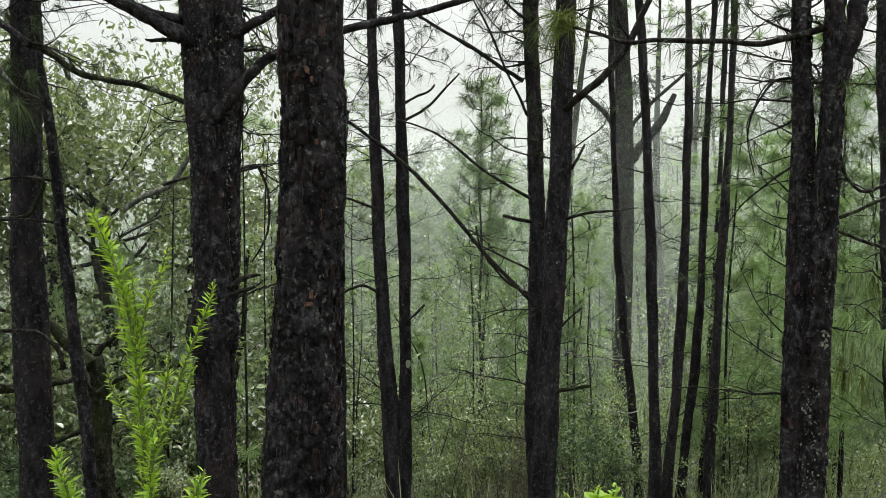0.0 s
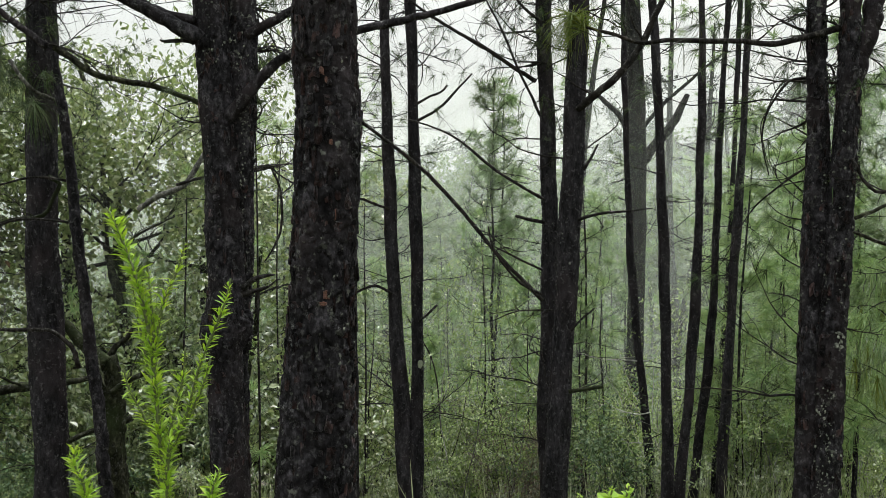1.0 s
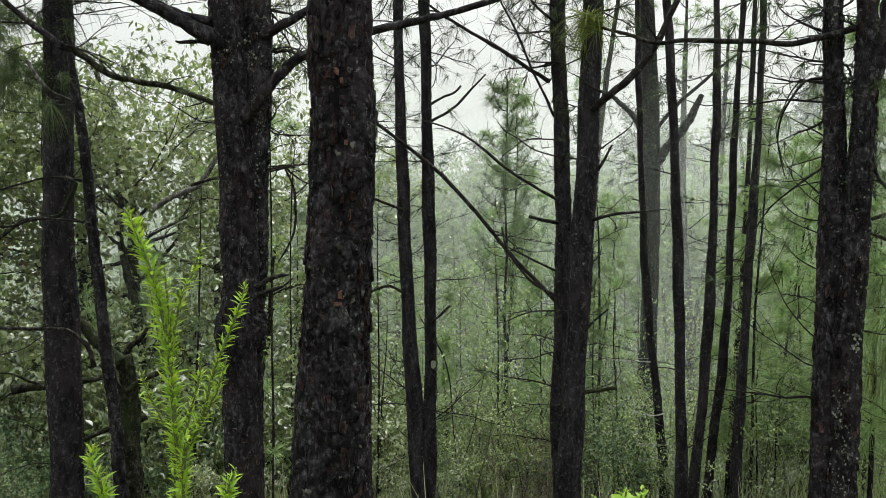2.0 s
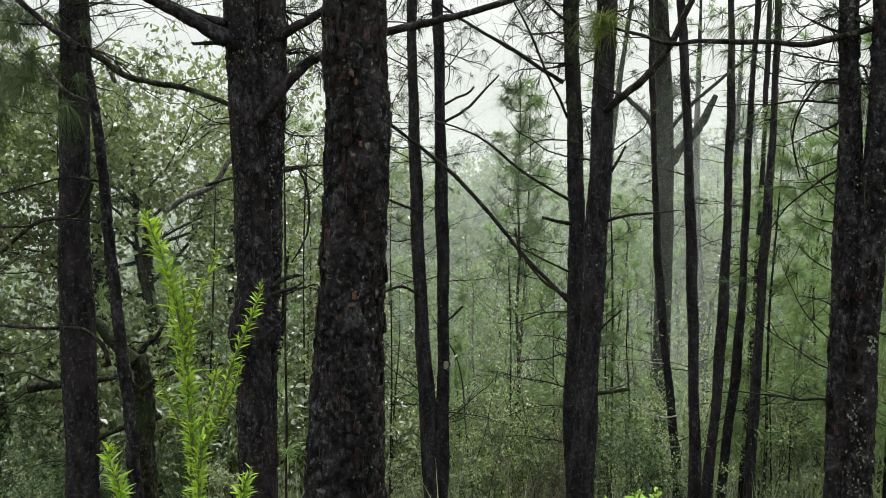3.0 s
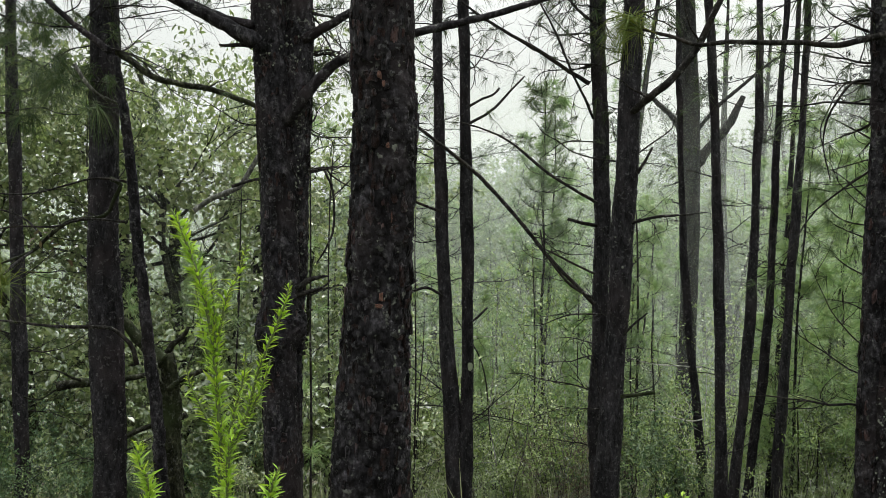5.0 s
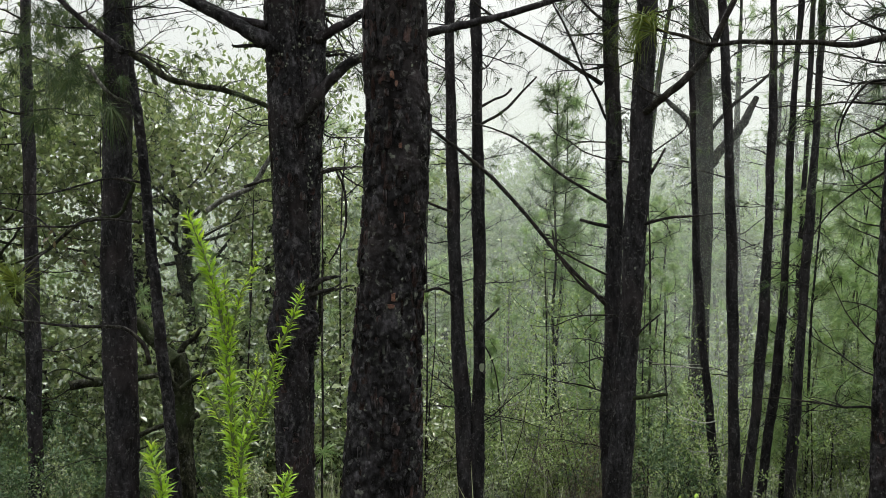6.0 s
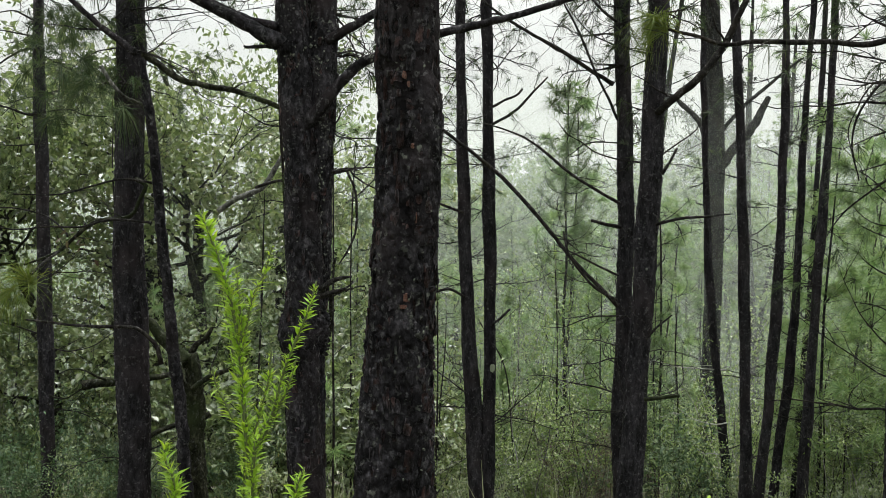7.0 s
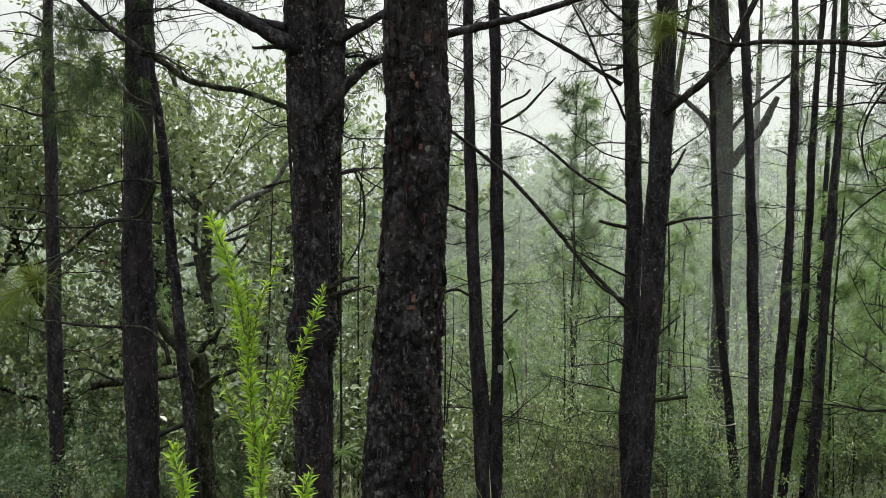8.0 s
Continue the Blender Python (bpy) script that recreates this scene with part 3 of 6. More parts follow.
edge_pine, edge_base = pine("pine_tree", "dark pine behind the double pine", [
    [(4.00, 7.67, 3.55, 0.125), (4.01, 7.64, 2.55, 0.125), (4.03, 7.60, 1.54, 0.125), (4.06, 7.57, 0.54, 0.128), (4.09, 7.52, -0.88, 0.13)],
], 44, 0.03, (0.04, 0.08), 0.01, 8.0, mat=BARK_SLIM, top=10, twigs=6)

far_left, far_left_base = pine("pine_tree", "thin dark pine beside broad-leaved trees", [
    [(-6.30, 10.51, 4.43, 0.064), (-6.28, 10.47, 3.33, 0.070), (-6.23, 10.45, 2.24, 0.077), (-6.16, 10.39, 0.06, 0.09), (-6.09, 10.33, -1.99, 0.097)],
], 28, 0.05, (0.035, 0.07), 0.006, 9.0, mat=BARK_SLIM, top=8.5, twigs=10, twig_len=1.2)

# a row of slim poles
POLES = []
for k, (rows, tag) in enumerate((
    ([(2.35, 12.11, 4.68, 0.036), (2.37, 12.07, 3.49, 0.040), (2.41, 12.03, 2.30, 0.048), (2.46, 11.99, 1.11, 0.056), (2.54, 11.95, 0.08, 0.064), (2.64, 11.92, -0.87, 0.067), (2.72, 11.89, -1.67, 0.067), (2.75, 11.87, -2.32, 0.071)], "thin curved pine pole, mottled bark"),
    ([(2.39, 10.50, 4.27, 0.052), (2.44, 10.47, 3.44, 0.055), (2.48, 10.44, 2.55, 0.062), (2.52, 10.40, 1.52, 0.069), (2.55, 10.37, 0.49, 0.069), (2.57, 10.33, -0.54, 0.076), (2.59, 10.29, -1.80, 0.086)], "thin straight dark pine pole"),
    ([(3.16, 11.11, 4.42, 0.047), (3.17, 11.07, 3.33, 0.051), (3.14, 11.03, 2.24, 0.058), (3.11, 10.99, 1.15, 0.066), (3.07, 10.96, 0.35, 0.073), (3.00, 10.93, -0.67, 0.073), (2.93, 10.90, -1.40, 0.080), (2.87, 10.88, -1.99, 0.084)], "thin pine pole leaning in from the slope"),
    ([(3.82, 12.11, 4.68, 0.040), (3.76, 12.08, 3.73, 0.044), (3.70, 12.05, 2.70, 0.048), (3.66, 12.00, 1.51, 0.056), (3.61, 11.97, 0.40, 0.064), (3.53, 11.93, -0.56, 0.071), (3.41, 11.90, -1.51, 0.075), (3.33, 11.87, -2.32, 0.079)], "thin leaning pine pole"),
    ([(4.63, 14.11, 4.64, 0.042), (4.58, 14.07, 3.34, 0.042), (4.54, 14.03, 2.23, 0.046), (4.48, 13.99, 1.12, 0.046), (4.43, 13.96, 0.19, 0.051), (4.32, 13.91, -1.29, 0.056), (4.22, 13.85, -2.97, 0.060)], "thin grey pine pole standing further off"),
    ([(3.93, 11.61, 4.55, 0.042), (3.89, 11.57, 3.41, 0.049), (3.84, 11.54, 2.42, 0.057), (3.77, 11.50, 1.36, 0.065), (3.71, 11.47, 0.45, 0.068), (3.67, 11.44, -0.31, 0.072), (3.61, 11.41, -1.23, 0.076), (3.56, 11.38, -2.16, 0.084)], "thin leaning pine pole with a green tuft low down"),
    ([(-1.25, 10.45, 4.2, 0.05), (-1.25, 10.4, 2.4, 0.056), (-1.25, 10.36, 1.0, 0.062), (-1.245, 10.33, 0.0, 0.066), (-1.24, 10.3, -1.0, 0.072), (-1.24, 10.28, -1.8, 0.076)], "slim dark pine pole close behind the near pine"),
)):
    POLES.append(pine("pine_pole", tag, [[(x, y, z, r * 0.86) for x, y, z, r in rows]], 20, 0.06, (0.03, 0.05), 0.008, 11.0 + k, top=7.5 + 0.3 * k, group="slim pine poles", mat=BARK_SLIM, twigs=13, twig_len=0.9))

grey, grey_base = pine("dead_tree", "big grey dead tree with snapped limbs in mist", [
    [(3.52, 17.16, 5.96, 0.146), (3.59, 17.10, 4.28, 0.163), (3.62, 17.05, 2.59, 0.180), (3.61, 16.99, 0.91, 0.169), (3.58, 16.93, -0.78, 0.169), (3.52, 16.89, -1.91, 0.169), (3.45, 16.82, -3.95, 0.180)],
], 28, 0.12, (0.06, 0.12), 0.01, 20.0, top=14, mat=BARK_GREY, twigs=3, twig_len=1.5)


# ---- limbs of the near pines ----
def limb(parent, base, rows, mat=None, sides=8, step=0.06, twigs=0, seed=1, name="limb", label=""):
    """One big bough along fitted rows, a little crooked, with a few twigs."""
    gen = np.random.default_rng(seed)
    path = smooth_path(rows, step)
    path[1:-1, :3] += gen.normal(0, 1, (len(path) - 2, 3)) * path[1:-1, 3:4] * 0.07
    off = path[:, 3:4] * 0.07 * gen.normal(0, 1, (len(path), sides))
    if sides >= 8:
        sides = 24
        path = smooth_path(path, 0.02)
        th = np.arange(sides) / sides
        L = np.arange(len(path)) * 0.02
        U, H = np.meshgrid(th * 6 * 0.03, L)
        crack, own = bark_relief(U, H, 6, 0.03, 0.07, seed)
        off = path[:, 3:4] * 0.17 * (np.sqrt(crack) * (0.4 + 0.6 * own) - 0.55)
    pl = Pile().add(*tube(path, sides, off))
    for k in range(twigs):
        row = path[gen.integers(len(path) // 5, len(path))]
        way = np.array([gen.normal(0, 0.6), gen.normal(0, 0.5), gen.uniform(-0.5, 0.7)])
        dead_limb(pl, row[:3], way, gen.uniform(0.25, 0.7), max(row[3] * 0.35, 0.003), gen, 3, 4)
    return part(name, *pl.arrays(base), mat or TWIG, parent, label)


limb(double, double_base, [(-1.81, 6.60, 2.28, 0.040), (-1.73, 6.51, 2.37, 0.053), (-1.63, 6.50, 2.49, 0.052), (-1.55, 6.52, 2.60, 0.044), (-1.45, 6.53, 2.71, 0.041), (-1.32, 6.55, 2.83, 0.039), (-1.17, 6.56, 2.89, 0.033), (-0.93, 6.59, 2.97, 0.031), (-0.70, 6.62, 3.07, 0.031), (-0.48, 6.64, 3.12, 0.031), (-0.18, 6.68, 3.20, 0.026), (0.17, 6.72, 3.31, 0.024), (0.43, 6.75, 3.40, 0.020)], BARK, 10, seed=2)
limb(double, double_base, [(-1.92, 6.39, 2.94, 0.065), (-2.01, 6.38, 3.00, 0.060), (-2.14, 6.37, 3.07, 0.052), (-2.31, 6.35, 3.16, 0.045), (-2.46, 6.34, 3.23, 0.041), (-2.61, 6.33, 3.31, 0.037), (-2.87, 6.30, 3.45, 0.026)], BARK, 10, seed=3)
limb(double, double_base, [(-1.98, 6.49, 3.10, 0.039), (-2.13, 6.47, 3.13, 0.033), (-2.30, 6.46, 3.20, 0.026), (-2.52, 6.44, 3.31, 0.024), (-2.74, 6.42, 3.44, 0.020)], BARK, 8, seed=4)
limb(double, double_base, [(-1.62, 6.62, 3.01, 0.040), (-1.52, 6.63, 3.07, 0.038), (-1.39, 6.65, 3.15, 0.035), (-1.26, 6.67, 3.23, 0.031), (-1.02, 6.70, 3.37, 0.027)], BARK, 8, seed=5)
limb(double, double_base, [(-1.58, 6.27, 1.09, 0.030), (-1.50, 6.27, 1.15, 0.021), (-1.42, 6.28, 1.18, 0.015), (-1.34, 6.29, 1.19, 0.006)], TWIG, 6, seed=6, label="broken black stub")
limb(double, double_base, [(-1.58, 6.26, 1.04, 0.025), (-1.49, 6.27, 1.07, 0.019), (-1.39, 6.29, 1.10, 0.011), (-1.33, 6.29, 1.15, 0.004)], TWIG, 6, seed=7, label="broken black stub")
limb(double, double_base, [(-1.95, 6.38, 2.92, 0.017), (-2.03, 6.38, 2.93, 0.015), (-2.16, 6.36, 2.92, 0.013), (-2.20, 6.36, 2.93, 0.006)], TWIG, 6, twigs=1, seed=8)
limb(left, left_base, [(-3.67, 7.82, 3.17, 0.032), (-3.53, 7.83, 3.08, 0.029), (-3.34, 7.85, 2.94, 0.029), (-3.10, 7.87, 2.88, 0.027), (-2.80, 7.90, 2.83, 0.027), (-2.59, 7.92, 2.76, 0.024), (-2.38, 7.94, 2.68, 0.024), (-2.11, 7.97, 2.55, 0.016)], BARK_MOSS, 8, twigs=4, seed=9)
limb(left, left_base, [(-3.65, 7.62, 3.14, 0.034), (-3.81, 7.61, 3.26, 0.031), (-3.99, 7.60, 3.40, 0.026), (-4.20, 7.58, 3.58, 0.024), (-4.36, 7.57, 3.74, 0.018)], BARK, 8, twigs=3, seed=10)
limb(left, left_base, [(-3.42, 7.66, 0.25, 0.026), (-3.48, 7.66, 0.44, 0.021), (-3.66, 7.64, 0.59, 0.019), (-3.87, 7.62, 0.60, 0.016), (-4.22, 7.59, 0.61, 0.013), (-4.48, 7.56, 0.64, 0.011), (-4.69, 7.54, 0.66, 0.008)], TWIG, 6, twigs=2, seed=11)
limb(left, left_base, [(-3.68, 7.68, 1.98, 0.024), (-3.58, 7.69, 1.92, 0.021), (-3.63, 7.68, 1.81, 0.019), (-3.73, 7.67, 1.63, 0.019), (-4.02, 7.64, 1.59, 0.019), (-4.23, 7.61, 1.44, 0.016), (-4.38, 7.59, 1.30, 0.016), (-4.70, 7.55, 1.17, 0.008)], BARK_MOSS, 6, twigs=3, seed=12)
limb(left, left_base, [(-3.55, 7.53, 3.07, 0.021), (-3.50, 7.53, 2.74, 0.04), (-3.43, 7.52, 2.27, 0.044), (-3.39, 7.51, 1.91, 0.046), (-3.34, 7.50, 1.40, 0.048), (-3.28, 7.49, 0.93, 0.048), (-3.23, 7.48, 0.42, 0.053), (-3.16, 7.47, -0.10, 0.053), (-3.09, 7.45, -0.93, 0.058)], BARK, 12, seed=13, name="stem", label="thin leaning side stem")
limb(back_stem, back_base, [(0.90, 8.78, 0.77, 0.023), (0.68, 8.78, 0.99, 0.020), (0.49, 8.79, 1.18, 0.020), (0.31, 8.80, 1.39, 0.020), (0.09, 8.81, 1.66, 0.020), (-0.08, 8.81, 1.85, 0.020), (-0.29, 8.82, 2.07, 0.020), (-0.49, 8.83, 2.24, 0.020), (-0.75, 8.83, 2.44, 0.017), (-0.98, 8.84, 2.61, 0.017), (-1.30, 8.85, 2.84, 0.015)], TWIG, 6, twigs=6, seed=14)
limb(lean_stem, lean_base, [(1.13, 8.54, 2.63, 0.028), (1.21, 8.32, 2.69, 0.036), (1.39, 8.25, 2.84, 0.035), (1.52, 8.25, 2.95, 0.035), (1.66, 8.26, 3.11, 0.033), (1.78, 8.26, 3.28, 0.033), (1.88, 8.27, 3.49, 0.030), (1.98, 8.28, 3.71, 0.027), (2.04, 8.28, 3.87, 0.024)], TWIG, 8, twigs=3, seed=15)
limb(right_pine, right_base, [(2.76, 6.05, 2.96, 0.028), (2.60, 6.05, 2.92, 0.024), (2.45, 6.05, 2.88, 0.022), (2.21, 6.05, 2.83, 0.020), (2.01, 6.05, 2.85, 0.018), (1.73, 6.05, 2.85, 0.018), (1.49, 6.05, 2.86, 0.016), (1.29, 6.05, 2.84, 0.014), (1.10, 6.05, 2.90, 0.012), (0.90, 6.05, 2.95, 0.008)], TWIG, 8, twigs=5, seed=16)
limb(right_pine, right_base, [(2.72, 6.03, 2.39, 0.052), (2.80, 6.04, 2.66, 0.067), (2.87, 6.05, 2.90, 0.067), (2.93, 6.06, 3.14, 0.064), (3.00, 6.07, 3.46, 0.060), (3.12, 6.09, 4.17, 0.048)], BARK, 14, seed=17, name="stem")
limb(grey, grey_base, [(3.64, 17.05, 2.59, 0.101), (3.89, 17.06, 2.99, 0.096), (4.17, 17.07, 3.32, 0.090), (4.40, 17.08, 3.66, 0.079), (4.61, 17.10, 4.08, 0.051)], BARK_GREY, 8, seed=18, label="snapped grey limb")
limb(grey, grey_base, [(3.44, 17.07, 3.32, 0.067), (3.27, 17.08, 3.66, 0.056), (3.05, 17.09, 3.88, 0.051), (2.77, 17.10, 4.11, 0.039), (2.43, 17.10, 4.19, 0.028)], BARK_GREY, 7, twigs=2, seed=19)
limb(grey, grey_base, [(3.69, 17.07, 3.38, 0.045), (4.12, 17.09, 3.88, 0.039), (4.57, 17.10, 4.28, 0.034), (4.96, 17.12, 4.62, 0.028), (5.26, 17.12, 4.84, 0.017)], BARK_GREY, 7, twigs=1, seed=20)


# ---- young pines ----
def young_pine(name, seed, height, label, mat, detail=2):
    """detail 2: for near by; 1 and 0: fewer, wider needles for further off."""
    gen = np.random.default_rng(seed)
    t = thing(name, (0, 0, 0), label, "pine sapling", "young pines")
    rows = limb_path((0, 0, -0.1), (0, 0, 1), height, 0.008 + 0.0042 * height, 0.12, 0.035, 9, gen)
    path = smooth_path(rows, 0.12 if detail else 0.6)
    part("trunk", *tube(path, (5, 6, 8)[detail]), BARK, t)
    z = height * 0.22
    bare, nd = Pile(), Pile()
    while z < height:
        s = (z / height)
        for k in range(gen.integers(2, 6)):
            row = path[min(len(path) - 1, int(s * len(path)))]
            a = gen.uniform(0, 2 * np.pi)
            ln = (0.55 + 1.1 * (1 - s)) * gen.uniform(0.5, 1.15)
            way = np.array([math.cos(a), math.sin(a), 0.25 + 0.5 * s])
            tips = dead_limb(bare, row[:3], way, ln, 0.004 + 0.006 * (1 - s), gen, (3, 3, 4)[detail], (3, 3, 4)[detail], 0.05, (0.25, 0.35, 0.7)[detail])
            for tip in tips:
                if gen.random() < 0.7:
                    needle_tuft(nd, tip, way + np.array([0, 0, 0.4]) + gen.normal(0, 0.35, 3), gen, (10, 34, 58)[detail], gen.uniform(0.23, 0.34), (0.015, 0.006, 0.0041)[detail], 0.95, 0.4, detail < 2)
        z += gen.uniform(0.38, 0.72)
    needle_tuft(nd, rows[-1][:3], (0, 0, 1), gen, 80, 0.2, 0.0026, 0.5, 0.1)
    tagged(part("twig_growth", *bare.arrays(), TWIG, t), kind="stuff")
    tagged(part("needles", *nd.arrays(), mat, t, smooth=False), kind="stuff")
    return t


def stand(ob, x, y, turn=0.0, size=1.0, sink=0.0):
    ob.matrix_world = Matrix.Translation((x, y, float(floor_at(x, y)) - sink)) @ Matrix.Rotation(turn, 4, "Z") @ Matrix.Scale(size, 4)


def stand_copy(ob, x, y, turn=0.0, size=1.0, sink=0.0):
    m = Matrix.Translation((x, y, float(floor_at(x, y)) - sink)) @ Matrix.Rotation(turn, 4, "Z")
    s = ob.scale.copy()
    ob.scale = (size, size, size)
    c = copy_thing(ob, m)
    ob.scale = s
    return c


KINDS = (
    (7.6, "tall young pine with sparse long needles"), (6.4, "young pine with upswept brushes of needles"),
    (5.2, "young pine with drooping needles"), (7.0, "young pine with bare lower twigs"))
young = [young_pine("young_pine", 31 + k, h, lab, NEEDLE_MID if k == 1 else NEEDLE) for k, (h, lab) in enumerate(KINDS)]
young_mid = [young_pine("young_pine", 31 + k, h, lab, NEEDLE_MID if k == 1 else NEEDLE, 1) for k, (h, lab) in enumerate(KINDS)]
young_far = [young_pine("young_pine", 31 + k, h, lab + " far off in mist", NEEDLE, 0) for k, (h, lab) in enumerate(KINDS)]
gen = np.random.default_rng(5)
spots = [(0.62, 15.0, 1.0), (6.2, 13.5, 0.85), (2.6, 17.0, 0.8), (5.2, 16.0, 0.95), (6.7, 15.8, 0.95), (1.8, 19.5, 0.8), (-1.0, 17.5, 0.7), (4.1, 20.5, 0.9), (-1.4, 21.0, 0.8), (8.9, 20.0, 1.0),
         (3.3, 24.0, 0.8), (0.2, 25.0, 0.85), (6.6, 22.0, 0.9), (9.8, 14.0, 1.0), (4.75, 11.0, 0.8), (5.25, 12.3, 0.85), (4.3, 13.0, 0.8), (5.2, 9.8, 0.72), (8.4, 13.4, 0.95), (5.1, 10.9, 0.95), (5.1, 14.2, 0.8), (2.0, 13.2, 0.62), (-0.3, 14.2, 0.62), (1.2, 14.0, 0.6), (2.15, 14.8, 0.72), (-9.5, 12.5, 1.0), (-12.0, 15.0, 1.2), (-6.0, 19.0, 0.9), (11.5, 20.0, 1.1)]
for k, (x, y, s) in enumerate(spots):
    if k < 4:
        stand(young[k], x, y, gen.uniform(0, 6.3), s)
    else:
        stand_copy((young if y < 16.5 else young_mid)[k % 4], x, y, gen.uniform(0, 6.3), s)


# more of them, thick on the slope, none so tall that it closes the sky
for k in range(46):
    y = 13 + 17 * gen.random()
    x = gen.uniform(-0.6, 0.6) * (y + 2)
    open_sky = -0.12 < x / y < 0.3
    room = EYE + y * (gen.uniform(-0.06, 0.035) if open_sky else (gen.uniform(-0.08, 0.02) if x < 0 else gen.uniform(-0.04, 0.13))) - float(floor_at(x, y))
    if y < 17.5 and 0.17 < x / y < 0.245:
        continue
    src = (young if y < 15.5 else young_mid)[k % 4]
    tall = (7.6, 6.4, 5.2, 7.0)[k % 4]
    stand_copy(src, x, y, gen.uniform(0, 6.3), min(1.2, max(0.35, room / tall)))


# ---- broad-leaved trees ----
def broad_tree(name, seed, label, height, spread, clumps, leaf_len, mat, low=0.15, bark=None, coarse=False, slim=0.66, hang=0.35):
    gen = np.random.default_rng(seed)
    t = thing(name, (0, 0, 0), label, "broadleaf tree")
    rows = limb_path((0, 0, -0.2), (0.05, 0, 1), height * 0.8, 0.02 * height ** 0.9, 0.1, 0.12, 9, gen)
    path = smooth_path(rows, 0.1)
    part("trunk", *tube(path, 10, path[:, 3:4] * 0.15 * gen.normal(0, 1, (len(path), 10))), bark or BARK_MOSS, t)
    ends = []
    arms = 3 if coarse else 12
    for k in range(arms):
        row = path[int(len(path) * gen.uniform(0.2, 0.95))]
        a = 2 * np.pi * k / arms + gen.uniform(-0.3, 0.3)
        way = np.array([math.cos(a), math.sin(a), gen.uniform(0.1, 0.8)])
        r = limb_path(row[:3], way, spread * gen.uniform(0.7, 1.1), row[3] * 0.45, 0.03, 0.25, 8, gen)
        pl = Pile().add(*tube(smooth_path(r, 0.4 if coarse else 0.12), 4 if coarse else 6))
        for q in range(11 if coarse else 6):
            i = gen.integers(2, len(r))
            sub = limb_path(r[i][:3], np.array(r[i][:3]) - np.array(r[i - 2][:3]) + gen.normal(0, 0.5, 3), spread * gen.uniform(0.2, 0.45), 0.008, 0.02, 0.35, 6, gen)
            pl.add(*tube(smooth_path(sub, 0.5 if coarse else 0.15), 3))
            ends += [s[:3] for s in sub[1:]]
        ends += [s[:3] for s in r[2:]]
        part("limb", *pl.arrays(), bark or BARK_MOSS, t)
    ends = np.array(ends)
    crown, fine = Pile(), Pile()
    for k in range(clumps):
        c = ends[gen.integers(0, len(ends))] + gen.normal(0, 0.16 * spread, 3)
        if c[2] < height * low:
            continue
        n = gen.integers(7, 15)
        way = gen.normal(0, 1, 3) + np.array([0, 0, 0.2])
        way /= np.linalg.norm(way)
        tw = limb_path(c, way, 0.35, 0.003, 0, 0.25, 4, gen)
        if not coarse:
            fine.add(*tube(smooth_path(tw, 0.2), 3))
        P = c[None] + way[None] * gen.uniform(0, 0.4, n)[:, None] + gen.normal(0, 0.04, (n, 3))
        D = gen.normal(0, 0.8, (n, 3)) + way[None] * 0.5 - np.array([[0, 0, hang]])
        leaves(crown, P, D, facing_up(gen, n, 1.0), leaf_len, slim, gen, coarse=coarse)
    if fine.n:
        tagged(part("twig_growth", *fine.arrays(), TWIG, t), kind="stuff")
    tagged(part("crown", *crown.arrays(), mat, t, smooth=False), kind="stuff")
    return t


oak = broad_tree("broadleaf_tree", 51, "broad-leaved tree with glossy wet green leaves", 8.0, 2.6, 950, 0.125, LEAF, 0.1)
stand(oak, -5.3, 13.6, 0.4)
oak_two = broad_tree("broadleaf_tree", 52, "low broad-leaved tree with dark glossy leaves", 5.5, 2.2, 520, 0.12, LEAF, 0.05)
stand(oak_two, -3.2, 13.0, 1.0)
for x, y, a, s, src in ((-7.6, 13.0, 2.0, 0.95, oak), (-4.4, 13.4, 3.0, 0.75, oak_two), (-6.6, 13.6, 5.0, 0.8, oak_two), (-9.8, 14.5, 4.0, 1.1, oak), (-4.6, 16.0, 5.4, 1.05, oak), (-1.9, 14.5, 2.2, 0.75, oak_two)):
    stand_copy(src, x, y, a, s)


oak_far = broad_tree("broadleaf_tree", 53, "rounded broad-leaved tree far off in mist", 7.0, 2.6, 420, 0.2, LEAF_FAR, 0.1, coarse=True)


oak_tall = broad_tree("broadleaf_tree", 54, "tall broad-leaved tree with a pale misty crown", 8.6, 2.3, 3600, 0.108, LEAF, 0.72, slim=0.45, hang=0.8)
stand(oak_tall, -6.1, 15.4, 0.8, 1.28)
stand_copy(oak_tall, -4.6, 16.4, 2.8, 1.2)
stand_copy(oak_tall, -7.7, 16.6, 4.4, 1.25)
stand_copy(oak_tall, -6.9, 15.0, 5.6, 1.16)


